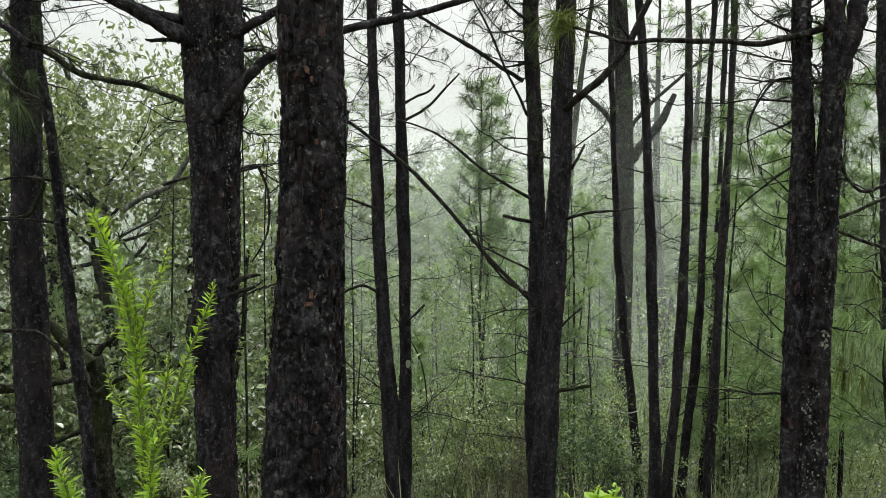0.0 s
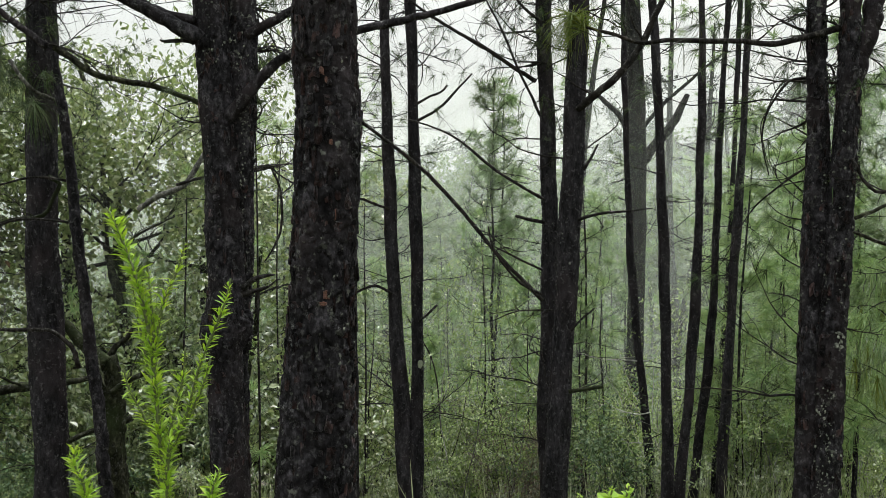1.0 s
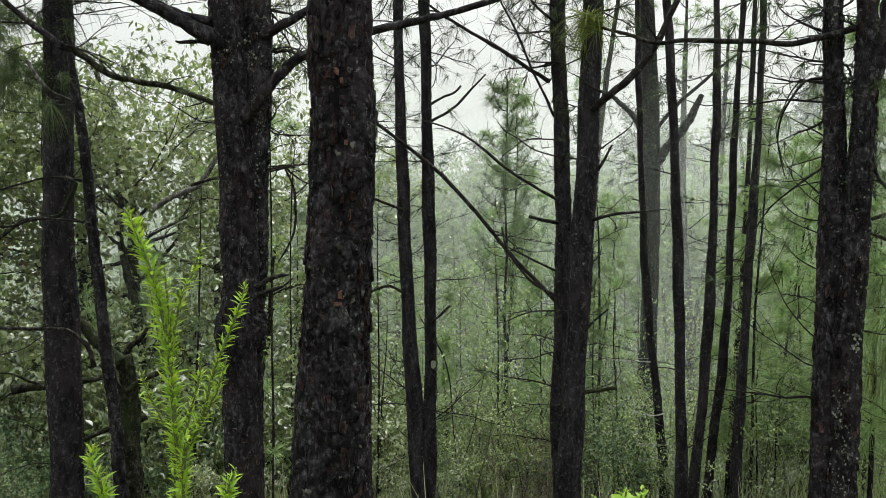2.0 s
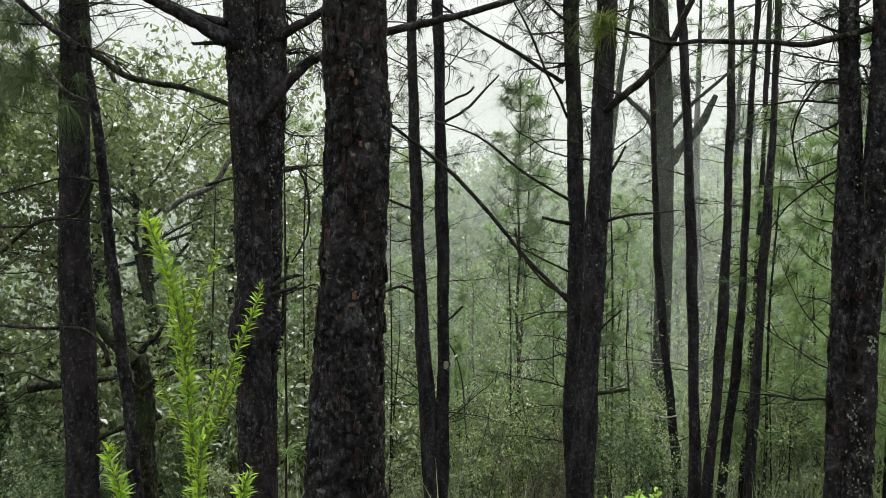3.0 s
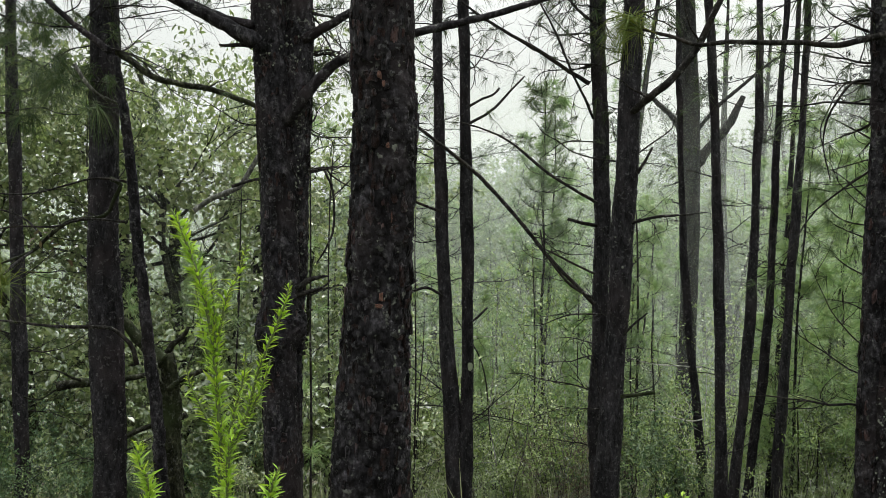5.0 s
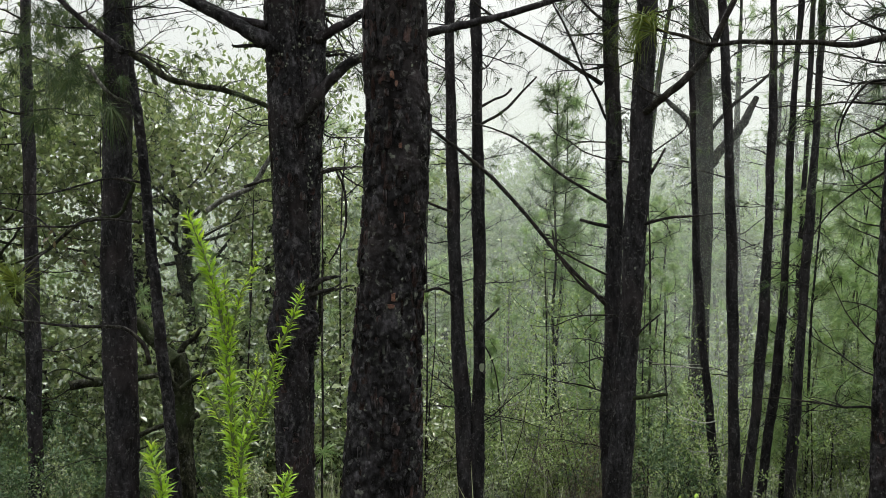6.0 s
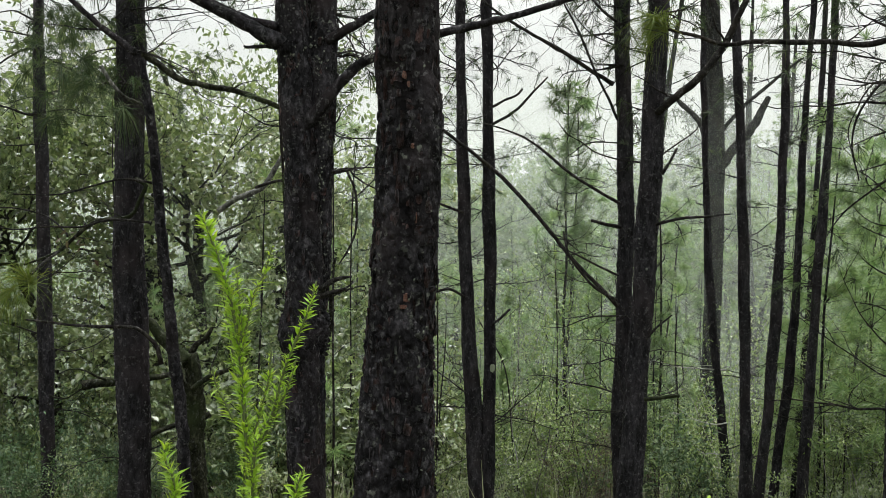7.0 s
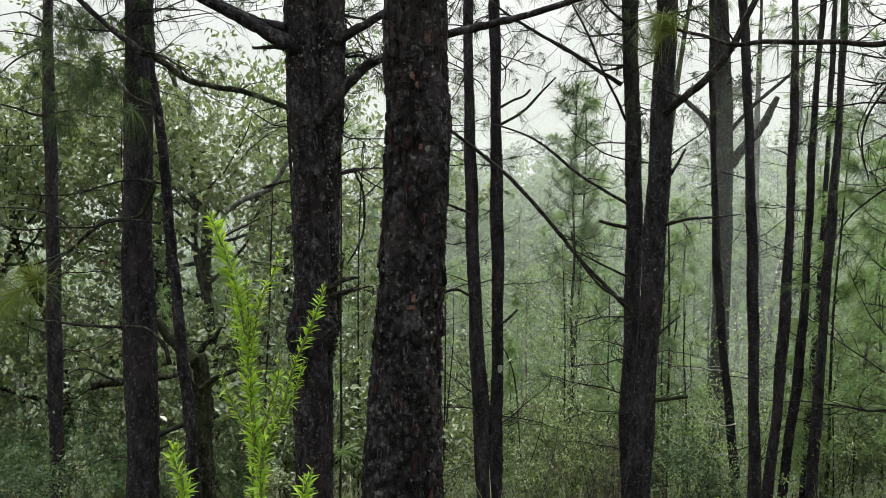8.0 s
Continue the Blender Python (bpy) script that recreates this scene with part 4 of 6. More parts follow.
# ---- undergrowth ----
def shrub(seed, height, label, leaf_len, count, mat, slim=0.42, coarse=False, stems=None):
    gen = np.random.default_rng(seed)
    t = thing("shrub", (0, 0, 0), label, "shrub", "undergrowth shrubs")
    lf = Pile()
    for k in range(3 if coarse else gen.integers(4, 7)):
        st = Pile()
        a = gen.uniform(0, 6.3)
        rows = limb_path((gen.normal(0, 0.18), gen.normal(0, 0.18), -0.05), (0.35 * math.cos(a), 0.35 * math.sin(a), 1), height * gen.uniform(0.55, 1.1), 0.007, 0.03, 0.16, 8, gen)
        path = smooth_path(rows, 0.3 if coarse else 0.1)
        st.add(*tube(path, 3 if coarse else 4))
        for q in range(9):
            i = gen.integers(len(path) // 4, len(path))
            sub = smooth_path(limb_path(path[i][:3], gen.normal(0, 0.7, 3) + np.array([0, 0, 0.5]), height * gen.uniform(0.15, 0.35), 0.003, 0.0, 0.2, 2 if coarse else 4, gen), 0.3 if coarse else 0.1)
            st.add(*tube(sub[::2] if coarse else sub, 3))
            path = np.vstack([path, sub])
        sel = path[gen.integers(len(rows), len(path), count // (3 if coarse else 5))]
        n = len(sel)
        leaves(lf, sel[:, :3] + gen.normal(0, 0.05, (n, 3)), gen.normal(0, 0.8, (n, 3)) + np.array([0, 0, 0.1]), facing_up(gen, n, 0.6), leaf_len, slim, gen, coarse=coarse or "small")
        part("stem", *st.arrays(), stems or (TWIG, TWIG_BARE, TWIG_PALE)[k % 3], t)
    tagged(part("leaves", *lf.arrays(), mat, t, smooth=False), kind="stuff")
    return t


SORTS = ((61, 2.2, "leggy shrub with small pale wet leaves", 0.052, 1400, LEAF_SMALL), (62, 1.7, "bushy shrub with small green leaves", 0.054, 1600, LEAF_SMALL),
         (63, 2.6, "tall thin shrub with sparse leaves", 0.048, 1150, LEAF_SMALL), (64, 1.4, "low dense shrub of dark leaves", 0.08, 900, LEAF))
shrubs = [shrub(*sort) for sort in SORTS]
shrubs_far = [shrub(*sort[:4], 700, sort[5], 0.5, True) for sort in SORTS]
used = 0
for k in range(270):
    y = 11.8 + 22 * gen.random() ** 1.1
    x = gen.uniform(-0.62, 0.6) * (y + 2)
    if y < 18 and -0.25 < x / y < -0.185 and used >= 4:
        continue
    v = gen.integers(0, 4) if x > -0.15 * y else 3 - gen.integers(0, 2) * gen.integers(0, 2)
    s = gen.uniform(0.8, 1.5)
    if used >= 4 and y < 16.5 and 0.185 < x / y < 0.225:
        s *= 0.5
    if used < 4:
        stand(shrubs[used], x, y, gen.uniform(0, 6.3), s)
        used += 1
    else:
        stand_copy((shrubs if y < 15 else shrubs_far)[v], x, y, gen.uniform(0, 6.3), s)

for k in range(34):
    y = gen.uniform(12.2, 16.0)
    stand_copy(shrubs[k % 3], gen.uniform(-0.09, 0.12) * y if k % 2 else gen.uniform(0.23, 0.5) * y, y, gen.uniform(0, 6.3), gen.uniform(1.0, 1.45))
for k in range(4):
    stand(shrubs_far[k], (3.0, 6.0, -3.0, 0.5)[k], 19.0 + k)

# ---- further woods ----
for k in range(250):
    y = 28 + 70 * gen.random()
    x = gen.uniform(-0.66, 0.66) * (y + 3)
    glade = -0.06 < x / y < 0.13
    if glade and y < 42:
        continue
    room = EYE + y * (gen.uniform(-0.05, 0.02) if x / y < -0.2 else gen.uniform(0.0, 0.085)) - float(floor_at(x, y))
    if k % 3:
        stand_copy(young_far[k % 4], x, y, gen.uniform(0, 6.3), max(0.6, room / (7.6, 6.4, 5.2, 7.0)[k % 4]))
    else:
        stand_copy(oak_far, x, y, gen.uniform(0, 6.3), max(0.6, room / 7.0))


# the wooded hill that closes the valley
for k in range(120):
    y = 82 + 55 * gen.random()
    x = gen.uniform(0.12, 0.66) * y if k % 3 else gen.uniform(-0.6, 0.15) * y
    stand_copy(oak_far if k % 2 else young_far[k % 4], x, y, gen.uniform(0, 6.3), gen.uniform(1.2, 1.9))
stand(oak_far, -11.0, 34.0)
for k in range(4):
    stand(young_far[k], (-14.0, 13.0, 17.0, -19.0)[k], 36.0 + 4 * k)
    stand(young_mid[k], (-8.5, 9.0, 11.0, -12.0)[k], 21.0 + 2 * k)

# ---- the bright weed in front ----
def blade(seed, wide=0.2):
    g = np.random.default_rng(seed)
    pl = Pile()
    leaves(pl, np.zeros((1, 3)), np.array([[1.0, 0, 0.0]]), np.array([[0, 0, 1.0]]), 1.0, wide, g, 0.12, 0.25)
    V, F = pl.arrays()
    return mesh_of("leaf", V / np.linalg.norm(V, axis=1).max(), F, WEED, False)


BLADES = [blade(k) for k in range(4)]
BROAD = [blade(10 + k, 0.6) for k in range(4)]


def weed(stalks, label, leaf=0.085, dense=70, blades=None, fuzz=0):
    base = np.array(stalks[0][-1][:3])
    base[2] = float(floor_at(base[0], base[1]))
    t = thing("weed", base, label, "weed")
    gen = np.random.default_rng(71)
    for k, rows in enumerate(stalks):
        P = list(rows)
        x, y, z, r = P[-1]
        if P[-1][2] < 0.85:
            P += [(x, y, (z + base[2]) / 2, r), (x, y, base[2] - 0.05, r)]
        path = smooth_path(P, 0.01)
        V, F = tube(path, 6)
        stem = part("stem", V - base, F, STEM, t)
        top = path[0]
        s = np.concatenate([[0], np.cumsum(np.linalg.norm(np.diff(path[:, :3], axis=0), axis=1))])
        d, a = 0.004, gen.uniform(0, 6.3)
        while d < min(s[-1], 0.85):
            i = int(np.searchsorted(s, d))
            along = path[max(i - 3, 0)][:3] - path[min(i + 3, len(path) - 1)][:3]
            along /= np.linalg.norm(along) + 1e-9
            out = np.array([math.cos(a), math.sin(a), 0])
            way = Vector(out * 0.75 + along * gen.uniform(0.2, 1.2) + gen.normal(0, 0.22, 3))
            q = way.to_track_quat("X", "Z").to_matrix().to_4x4()
            size = leaf * (1.2 if k in (0, 3, 4) else 0.9) * min(1, 0.4 + d / 0.16) * gen.uniform(0.55, 1.25)
            ob = new("leaf", (blades or BLADES)[gen.integers(0, 4)])
            ob.parent = stem
            ob.matrix_basis = Matrix.Translation(Vector(path[i][:3] - base)) @ q @ Matrix.Rotation(gen.normal(0, 0.4), 4, "X") @ Matrix.Scale(size, 4)
            a += 2.4
            d += 1 / dense / (1 + 0.4 * (d < 0.2))
        if fuzz:
            n = int(min(s[-1], 0.9) * fuzz * (2.2 if k in (0, 3, 4) else 1.0))
            d = np.sort(gen.uniform(0.0, min(s[-1], 0.9), n))
            i = np.clip(np.searchsorted(s, d), 3, len(path) - 4)
            along = path[i - 3, :3] - path[i + 3, :3]
            along /= np.linalg.norm(along, axis=1)[:, None] + 1e-9
            a = gen.uniform(0, 6.283, n)
            out = np.stack([np.cos(a), np.sin(a), 0 * a], 1)
            pl = Pile()
            for w in range(n):
                leaves(pl, path[i[w:w + 1], :3], out[w:w + 1] * gen.uniform(0.5, 1.1) + along[w:w + 1] * gen.uniform(0.3, 1.2), facing_up(gen, 1, 0.5), leaf * (1.25 if k in (0, 3, 4) else 0.9) * gen.uniform(0.5, 1.05) * min(1, 0.45 + d[w] / 0.2), 0.17, gen, 0.1, 0.2, "small")
            tagged(part("fine_leaves", *pl.arrays(base), WEED, stem, smooth=False), kind="stuff")
    return t


weed([
    [(-1.20, 2.90, 1.64, 0.003), (-1.17, 2.90, 1.58, 0.004), (-1.13, 2.90, 1.48, 0.006), (-1.09, 2.89, 1.37, 0.007), (-1.05, 2.89, 1.19, 0.008), (-1.03, 2.88, 1.00, 0.008), (-1.01, 2.87, 0.81, 0.009), (-0.99, 2.87, 0.65, 0.010)],
    [(-0.76, 2.84, 1.40, 0.003), (-0.78, 2.84, 1.32, 0.004), (-0.82, 2.84, 1.22, 0.005), (-0.87, 2.83, 1.09, 0.005), (-0.91, 2.83, 0.94, 0.006), (-0.97, 2.82, 0.81, 0.006)],
    [(-0.93, 2.90, 1.52, 0.003), (-0.96, 2.90, 1.42, 0.004), (-1.00, 2.89, 1.33, 0.005), (-1.03, 2.89, 1.19, 0.005), (-1.04, 2.88, 1.12, 0.006)],
    [(-1.27, 2.78, 0.86, 0.003), (-1.26, 2.77, 0.78, 0.004), (-1.23, 2.77, 0.69, 0.005)],
    [(-0.78, 2.77, 0.78, 0.003), (-0.80, 2.77, 0.73, 0.004), (-0.83, 2.77, 0.63, 0.005), (-0.90, 2.76, 0.54, 0.005)],
    [(-1.16, 2.93, 1.08, 0.003), (-1.14, 2.93, 1.01, 0.004), (-1.09, 2.93, 0.91, 0.005), (-1.04, 2.92, 0.82, 0.005)],
    [(-1.06, 2.90, 1.44, 0.003), (-1.05, 2.89, 1.35, 0.004), (-1.04, 2.89, 1.23, 0.005), (-1.03, 2.88, 1.10, 0.005)],
    [(-0.83, 2.84, 1.13, 0.003), (-0.85, 2.83, 1.05, 0.004), (-0.89, 2.83, 0.96, 0.005), (-0.94, 2.83, 0.86, 0.005), (-0.97, 2.82, 0.77, 0.005)],
    [(-1.13, 2.94, 1.38, 0.003), (-1.11, 2.94, 1.26, 0.004), (-1.08, 2.93, 1.11, 0.004), (-1.05, 2.93, 0.95, 0.005)],
    [(-0.93, 2.89, 1.16, 0.003), (-0.94, 2.88, 1.04, 0.004), (-0.97, 2.88, 0.93, 0.005), (-0.99, 2.87, 0.77, 0.005)],
], "tall bright green weed with narrow leaves", 0.054, 85, None, 300)

weed([
    [(0.84, 4.55, 0.16, 0.005), (0.83, 4.55, 0.07, 0.006), (0.85, 4.55, -0.05, 0.008)],
    [(0.93, 4.55, 0.17, 0.005), (0.91, 4.55, 0.09, 0.006), (0.87, 4.55, -0.05, 0.008)],
    [(0.66, 4.55, 0.12, 0.005), (0.72, 4.55, 0.04, 0.006), (0.81, 4.54, -0.08, 0.008)],
], "low bright green weed with broad leaves on the slope", 0.085, 62, BROAD)


# ---- fitted boughs of the pair and the twin ----
for parent, base, rows, tw, mat in (
    (back_stem, back_base, [(0.84, 8.96, 3.04, 0.024), (0.61, 8.96, 3.18, 0.021), (0.32, 8.97, 3.38, 0.021), (0.09, 8.97, 3.51, 0.018), (-0.22, 8.98, 3.70, 0.015), (-0.42, 8.98, 3.84, 0.012), (-0.61, 8.99, 4.00, 0.009)], 5, TWIG),
    (back_stem, back_base, [(0.86, 8.74, 2.65, 0.014), (0.77, 8.75, 2.86, 0.014), (0.64, 8.76, 3.12, 0.012), (0.48, 8.77, 3.51, 0.012), (0.31, 8.78, 3.83, 0.009), (0.21, 8.79, 4.06, 0.009)], 5, TWIG),
    (back_stem, back_base, [(0.92, 8.91, 1.81, 0.018), (0.68, 8.92, 1.95, 0.015), (0.41, 8.92, 2.12, 0.015), (0.03, 8.93, 2.43, 0.012), (-0.23, 8.94, 2.56, 0.009), (-0.49, 8.94, 2.64, 0.009)], 6, TWIG),
    (back_stem, back_base, [(0.87, 8.58, 0.85, 0.014), (0.66, 8.58, 0.96, 0.014), (0.50, 8.59, 1.13, 0.011), (0.38, 8.59, 1.31, 0.011), (0.33, 8.60, 1.53, 0.009)], 3, TWIG),
    (back_stem, back_base, [(0.88, 8.59, 1.09, 0.011), (0.69, 8.59, 1.18, 0.011), (0.49, 8.59, 1.28, 0.009), (0.26, 8.60, 1.39, 0.006)], 2, TWIG),
    (back_stem, back_base, [(0.91, 8.70, 1.57, 0.020), (0.75, 8.71, 1.60, 0.017), (0.61, 8.71, 1.64, 0.014)], 0, TWIG),
    (back_stem, back_base, [(0.89, 8.78, 3.60, 0.017), (0.70, 8.78, 3.75, 0.014), (0.55, 8.79, 3.92, 0.012)], 2, TWIG),
    (lean_stem, lean_base, [(1.19, 8.31, 1.60, 0.016), (1.41, 8.31, 1.66, 0.014), (1.63, 8.31, 1.68, 0.011), (1.90, 8.31, 1.71, 0.005)], 3, TWIG),
    (lean_stem, lean_base, [(1.10, 8.25, -0.07, 0.022), (1.24, 8.25, -0.05, 0.019), (1.43, 8.25, -0.02, 0.016)], 0, BARK_MOSS),
    (lean_stem, lean_base, [(1.24, 8.32, 2.08, 0.016), (1.31, 8.33, 2.19, 0.014), (1.38, 8.33, 2.33, 0.011)], 1, TWIG),
    (lean_stem, lean_base, [(1.05, 8.26, 0.44, 0.014), (1.19, 8.27, 0.60, 0.011), (1.35, 8.28, 0.74, 0.008)], 2, TWIG),
    (twin, twin_base, [(-0.46, 10.35, 2.79, 0.017), (-0.20, 10.35, 2.94, 0.017), (0.04, 10.36, 3.19, 0.014), (0.20, 10.37, 3.36, 0.010)], 1, TWIG),
    (twin, twin_base, [(-0.46, 10.36, 3.00, 0.017), (-0.30, 10.36, 3.09, 0.014), (-0.18, 10.36, 3.13, 0.014), (-0.10, 10.36, 3.22, 0.014)], 0, TWIG),
    (twin, twin_base, [(-0.44, 10.26, 0.36, 0.014), (-0.33, 10.27, 0.46, 0.014), (-0.22, 10.27, 0.57, 0.014)], 0, TWIG),
    (twin, twin_base, [(-0.79, 10.31, 1.72, 0.017), (-0.98, 10.31, 1.79, 0.017), (-1.19, 10.32, 1.86, 0.014), (-1.46, 10.31, 1.85, 0.010)], 2, TWIG),
    (twin, twin_base, [(-0.76, 10.27, 0.70, 0.017), (-0.95, 10.28, 0.80, 0.017), (-1.15, 10.28, 0.74, 0.014), (-1.32, 10.27, 0.63, 0.010)], 2, TWIG),
    (right_pine, right_base, [(2.72, 5.92, 2.02, 0.014), (2.83, 5.91, 1.83, 0.012), (2.93, 5.91, 1.79, 0.012), (3.03, 5.91, 1.83, 0.010), (3.19, 5.91, 1.91, 0.008)], 2, TWIG),
    (right_pine, right_base, [(2.74, 5.90, 1.61, 0.014), (2.87, 5.91, 1.66, 0.014), (3.06, 5.91, 1.75, 0.012), (3.22, 5.91, 1.81, 0.010)], 1, BARK_MOSS),
    (right_pine, right_base, [(2.73, 5.90, 1.52, 0.012), (2.87, 5.90, 1.46, 0.012), (3.06, 5.90, 1.40, 0.010), (3.22, 5.90, 1.36, 0.008)], 2, BARK_MOSS),
    (right_pine, right_base, [(2.54, 6.24, 2.62, 0.010), (2.49, 6.24, 2.62, 0.010), (2.40, 6.24, 2.60, 0.010), (2.30, 6.23, 2.47, 0.008), (2.24, 6.23, 2.35, 0.008), (2.21, 6.22, 2.17, 0.006), (2.26, 6.21, 1.92, 0.004)], 0, TWIG),
    (right_pine, right_base, [(2.55, 6.25, 2.95, 0.010), (2.45, 6.25, 2.99, 0.010), (2.34, 6.25, 3.04, 0.008)], 0, TWIG),
):
    limb(parent, base, rows, mat, 6, 0.06, tw, int(abs(rows[0][0]) * 1000), "branch")


# ---- brushes of needles that hang in front ----
def brush(parent, base, at, way, seed, count, length, mat, droop=0.35, width=0.0022):
    nd = Pile()
    g = np.random.default_rng(seed)
    needle_tuft(nd, at, way, g, count, length, width, 0.85, droop)
    tagged(part("needles", *nd.arrays(base), mat, parent, smooth=False), kind="stuff")


brush(right_pine, right_base, (0.88, 6.05, 2.98), (-0.2, 0, 0.3), 1, 150, 0.3, NEEDLE_YELLOW, 0.7)
brush(right_pine, right_base, (0.80, 6.05, 3.02), (-0.4, 0, -0.2), 2, 110, 0.3, NEEDLE_YELLOW, 0.6)
brush(right_pine, right_base, (2.22, 6.05, 2.88), (0, 0, 1), 3, 30, 0.1, NEEDLE, 0.0)
limb(left, left_base, [(-4.38, 7.59, 1.30, 0.013), (-3.96, 6.63, 1.25, 0.012), (-3.61, 5.86, 1.20, 0.010)], TWIG, 6, 0.05, 0, 77, "branch")
brush(left, left_base, (-3.63, 5.85, 1.18), (-0.3, -0.2, 0.5), 4, 150, 0.36, NEEDLE_YELLOW, 0.5, 0.0018)
brush(left, left_base, (-3.78, 5.84, 1.08), (-0.3, -0.2, -0.2), 5, 120, 0.36, NEEDLE_YELLOW, 0.8, 0.0018)
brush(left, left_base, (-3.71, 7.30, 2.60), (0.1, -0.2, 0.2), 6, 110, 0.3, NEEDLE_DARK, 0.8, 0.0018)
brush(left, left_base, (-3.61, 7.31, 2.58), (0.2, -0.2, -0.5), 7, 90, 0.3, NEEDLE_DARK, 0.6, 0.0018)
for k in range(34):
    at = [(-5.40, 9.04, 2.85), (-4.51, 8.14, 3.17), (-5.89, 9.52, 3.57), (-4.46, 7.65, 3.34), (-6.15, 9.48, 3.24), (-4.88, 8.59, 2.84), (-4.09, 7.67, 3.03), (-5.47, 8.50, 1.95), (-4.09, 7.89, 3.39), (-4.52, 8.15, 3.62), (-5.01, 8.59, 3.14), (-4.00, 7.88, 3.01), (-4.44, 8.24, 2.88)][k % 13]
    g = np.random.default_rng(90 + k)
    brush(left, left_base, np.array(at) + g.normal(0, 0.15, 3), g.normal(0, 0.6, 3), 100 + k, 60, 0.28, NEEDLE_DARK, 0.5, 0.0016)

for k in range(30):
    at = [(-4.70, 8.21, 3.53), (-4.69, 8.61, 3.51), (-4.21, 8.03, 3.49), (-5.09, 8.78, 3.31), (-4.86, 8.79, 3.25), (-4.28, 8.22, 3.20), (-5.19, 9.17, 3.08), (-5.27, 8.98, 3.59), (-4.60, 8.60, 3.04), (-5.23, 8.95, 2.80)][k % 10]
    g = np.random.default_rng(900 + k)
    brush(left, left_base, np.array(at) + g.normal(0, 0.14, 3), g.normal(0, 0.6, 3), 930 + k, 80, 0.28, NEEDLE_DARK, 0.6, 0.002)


# ---- loose plates of bark on the near pine ----
def bark_plate(seed, bend):
    """A ragged block of bark, cracked off square, its face split in two uneven layers."""
    g = np.random.default_rng(seed)
    n = 13
    a = (np.arange(n) + g.uniform(-0.3, 0.3, n)) * 2 * np.pi / n
    sq = 1 / np.maximum(np.abs(np.cos(a)), np.abs(np.sin(a))) ** 0.85
    r = sq * (1 + g.normal(0, 0.13, n))
    x, y = 0.46 * r * np.cos(a), 0.46 * r * np.sin(a)
    low = np.stack([x, y, -0.3 - 0 * x], 1)
    top = np.stack([x * g.uniform(0.8, 1.0, n), y * g.uniform(0.86, 1.0, n), 0.05 + 0.3 * g.random(n)], 1)
    step = np.stack([x * 0.5 + g.normal(0, 0.06, n), y * 0.55 + g.normal(0, 0.06, n), 0.08 + 0.3 * g.random(n)], 1)
    mid = np.array([[g.normal(0, 0.06), g.normal(0, 0.1), g.uniform(0.1, 0.35)]])
    V = np.vstack([low, top, step, mid])
    V[:, 2] -= bend * V[:, 0] ** 2
    q = [(k, (k + 1) % n) for k in range(n)]
    F = [(k, m, n + m, n + k) for k, m in q] + [(n + k, n + m, 2 * n + m, 2 * n + k) for k, m in q] + [(2 * n + k, 2 * n + m, 3 * n) for k, m in q]
    return mesh_of("bark_plate", V, F, BARK_PLATE, False)


PLATES = [bark_plate(k, 0.35) for k in range(16)]


def plate_trunk(parent, base, rows, count, low, high, wide, tall, thick, seed):
    g = np.random.default_rng(seed)
    path = smooth_path(rows, 0.01)
    path = path[(path[:, 2] > low) & (path[:, 2] < high)]
    T = Vector(path[0, :3] - path[-1, :3]).normalized()
    k = 0
    cols = 10
    per = count // cols
    for c in range(cols):
        for q in range(per):
            row = path[min(len(path) - 1, int((q + g.uniform(0.1, 0.9) + 0.5 * (c % 2)) / per * len(path)) % len(path))]
            a = math.pi * (c + g.uniform(0.15, 0.85)) / cols * 1.15 - 0.23
            out = Vector((-math.cos(a), -math.sin(a), 0))
            out = (out - T * out.dot(T)).normalized()
            side = T.cross(out)
            m = Matrix((side, T, out)).transposed().to_4x4()
            m.translation = Vector(row[:3] - base) + out * (row[3] + thick * g.uniform(-0.3, 0.25))
            w = wide * g.uniform(0.45, 1.35)
            h = tall * g.uniform(0.35, 1.45)
            m = m @ Matrix.Rotation(g.normal(0, 0.07), 4, "X") @ Matrix.Rotation(g.normal(0, 0.1), 4, "Z") @ Matrix.Diagonal((w, h, thick * g.uniform(0.8, 1.7), 1))
            ob = new("bark_plate", PLATES[g.integers(0, 16)])
            ob.parent = parent
            ob.matrix_basis = m
            k += 1


plate_trunk(near, near_base, NEAR_ROWS, 290, 0.2, 3.0, 0.038, 0.085, 0.018, 3)


def plates_more():
    plate_trunk(double, double_base, DOUBLE_LEFT, 150, -0.4, 3.6, 0.05, 0.09, 0.013, 4)
    plate_trunk(double, double_base, DOUBLE_RIGHT, 140, -0.4, 3.6, 0.045, 0.09, 0.012, 5)
    plate_trunk(right_pine, right_base, RIGHT_LEFT, 140, -0.4, 3.3, 0.045, 0.09, 0.012, 6)
    plate_trunk(right_pine, right_base, RIGHT_RIGHT, 140, -0.4, 3.3, 0.045, 0.09, 0.012, 7)


plates_more()

# fresh scars where the bark has come off
SCAR, snt, sb = material("raw_reddish_wood", 0.6, 0.3)
sco = snt.nodes.new("ShaderNodeTexCoord")
sno = node(snt, "ShaderNodeTexNoise", Scale=45.0, Detail=4.0)
snt.links.new(sco.outputs["Object"], sno.inputs["Vector"])
snt.links.new(ramp(snt, sno.outputs["Fac"], [(0.35, (0.012, 0.006, 0.005)), (0.5, (0.05, 0.02, 0.012)), (0.62, (0.12, 0.05, 0.034)), (0.75, (0.26, 0.14, 0.09))]), sb.inputs["Base Color"])
# pale green like the background, for the plate added at the notch
PALE, pnt, pb = material("pale_notch_patch", 0.7, 0.3)
pco = pnt.nodes.new("ShaderNodeTexCoord")
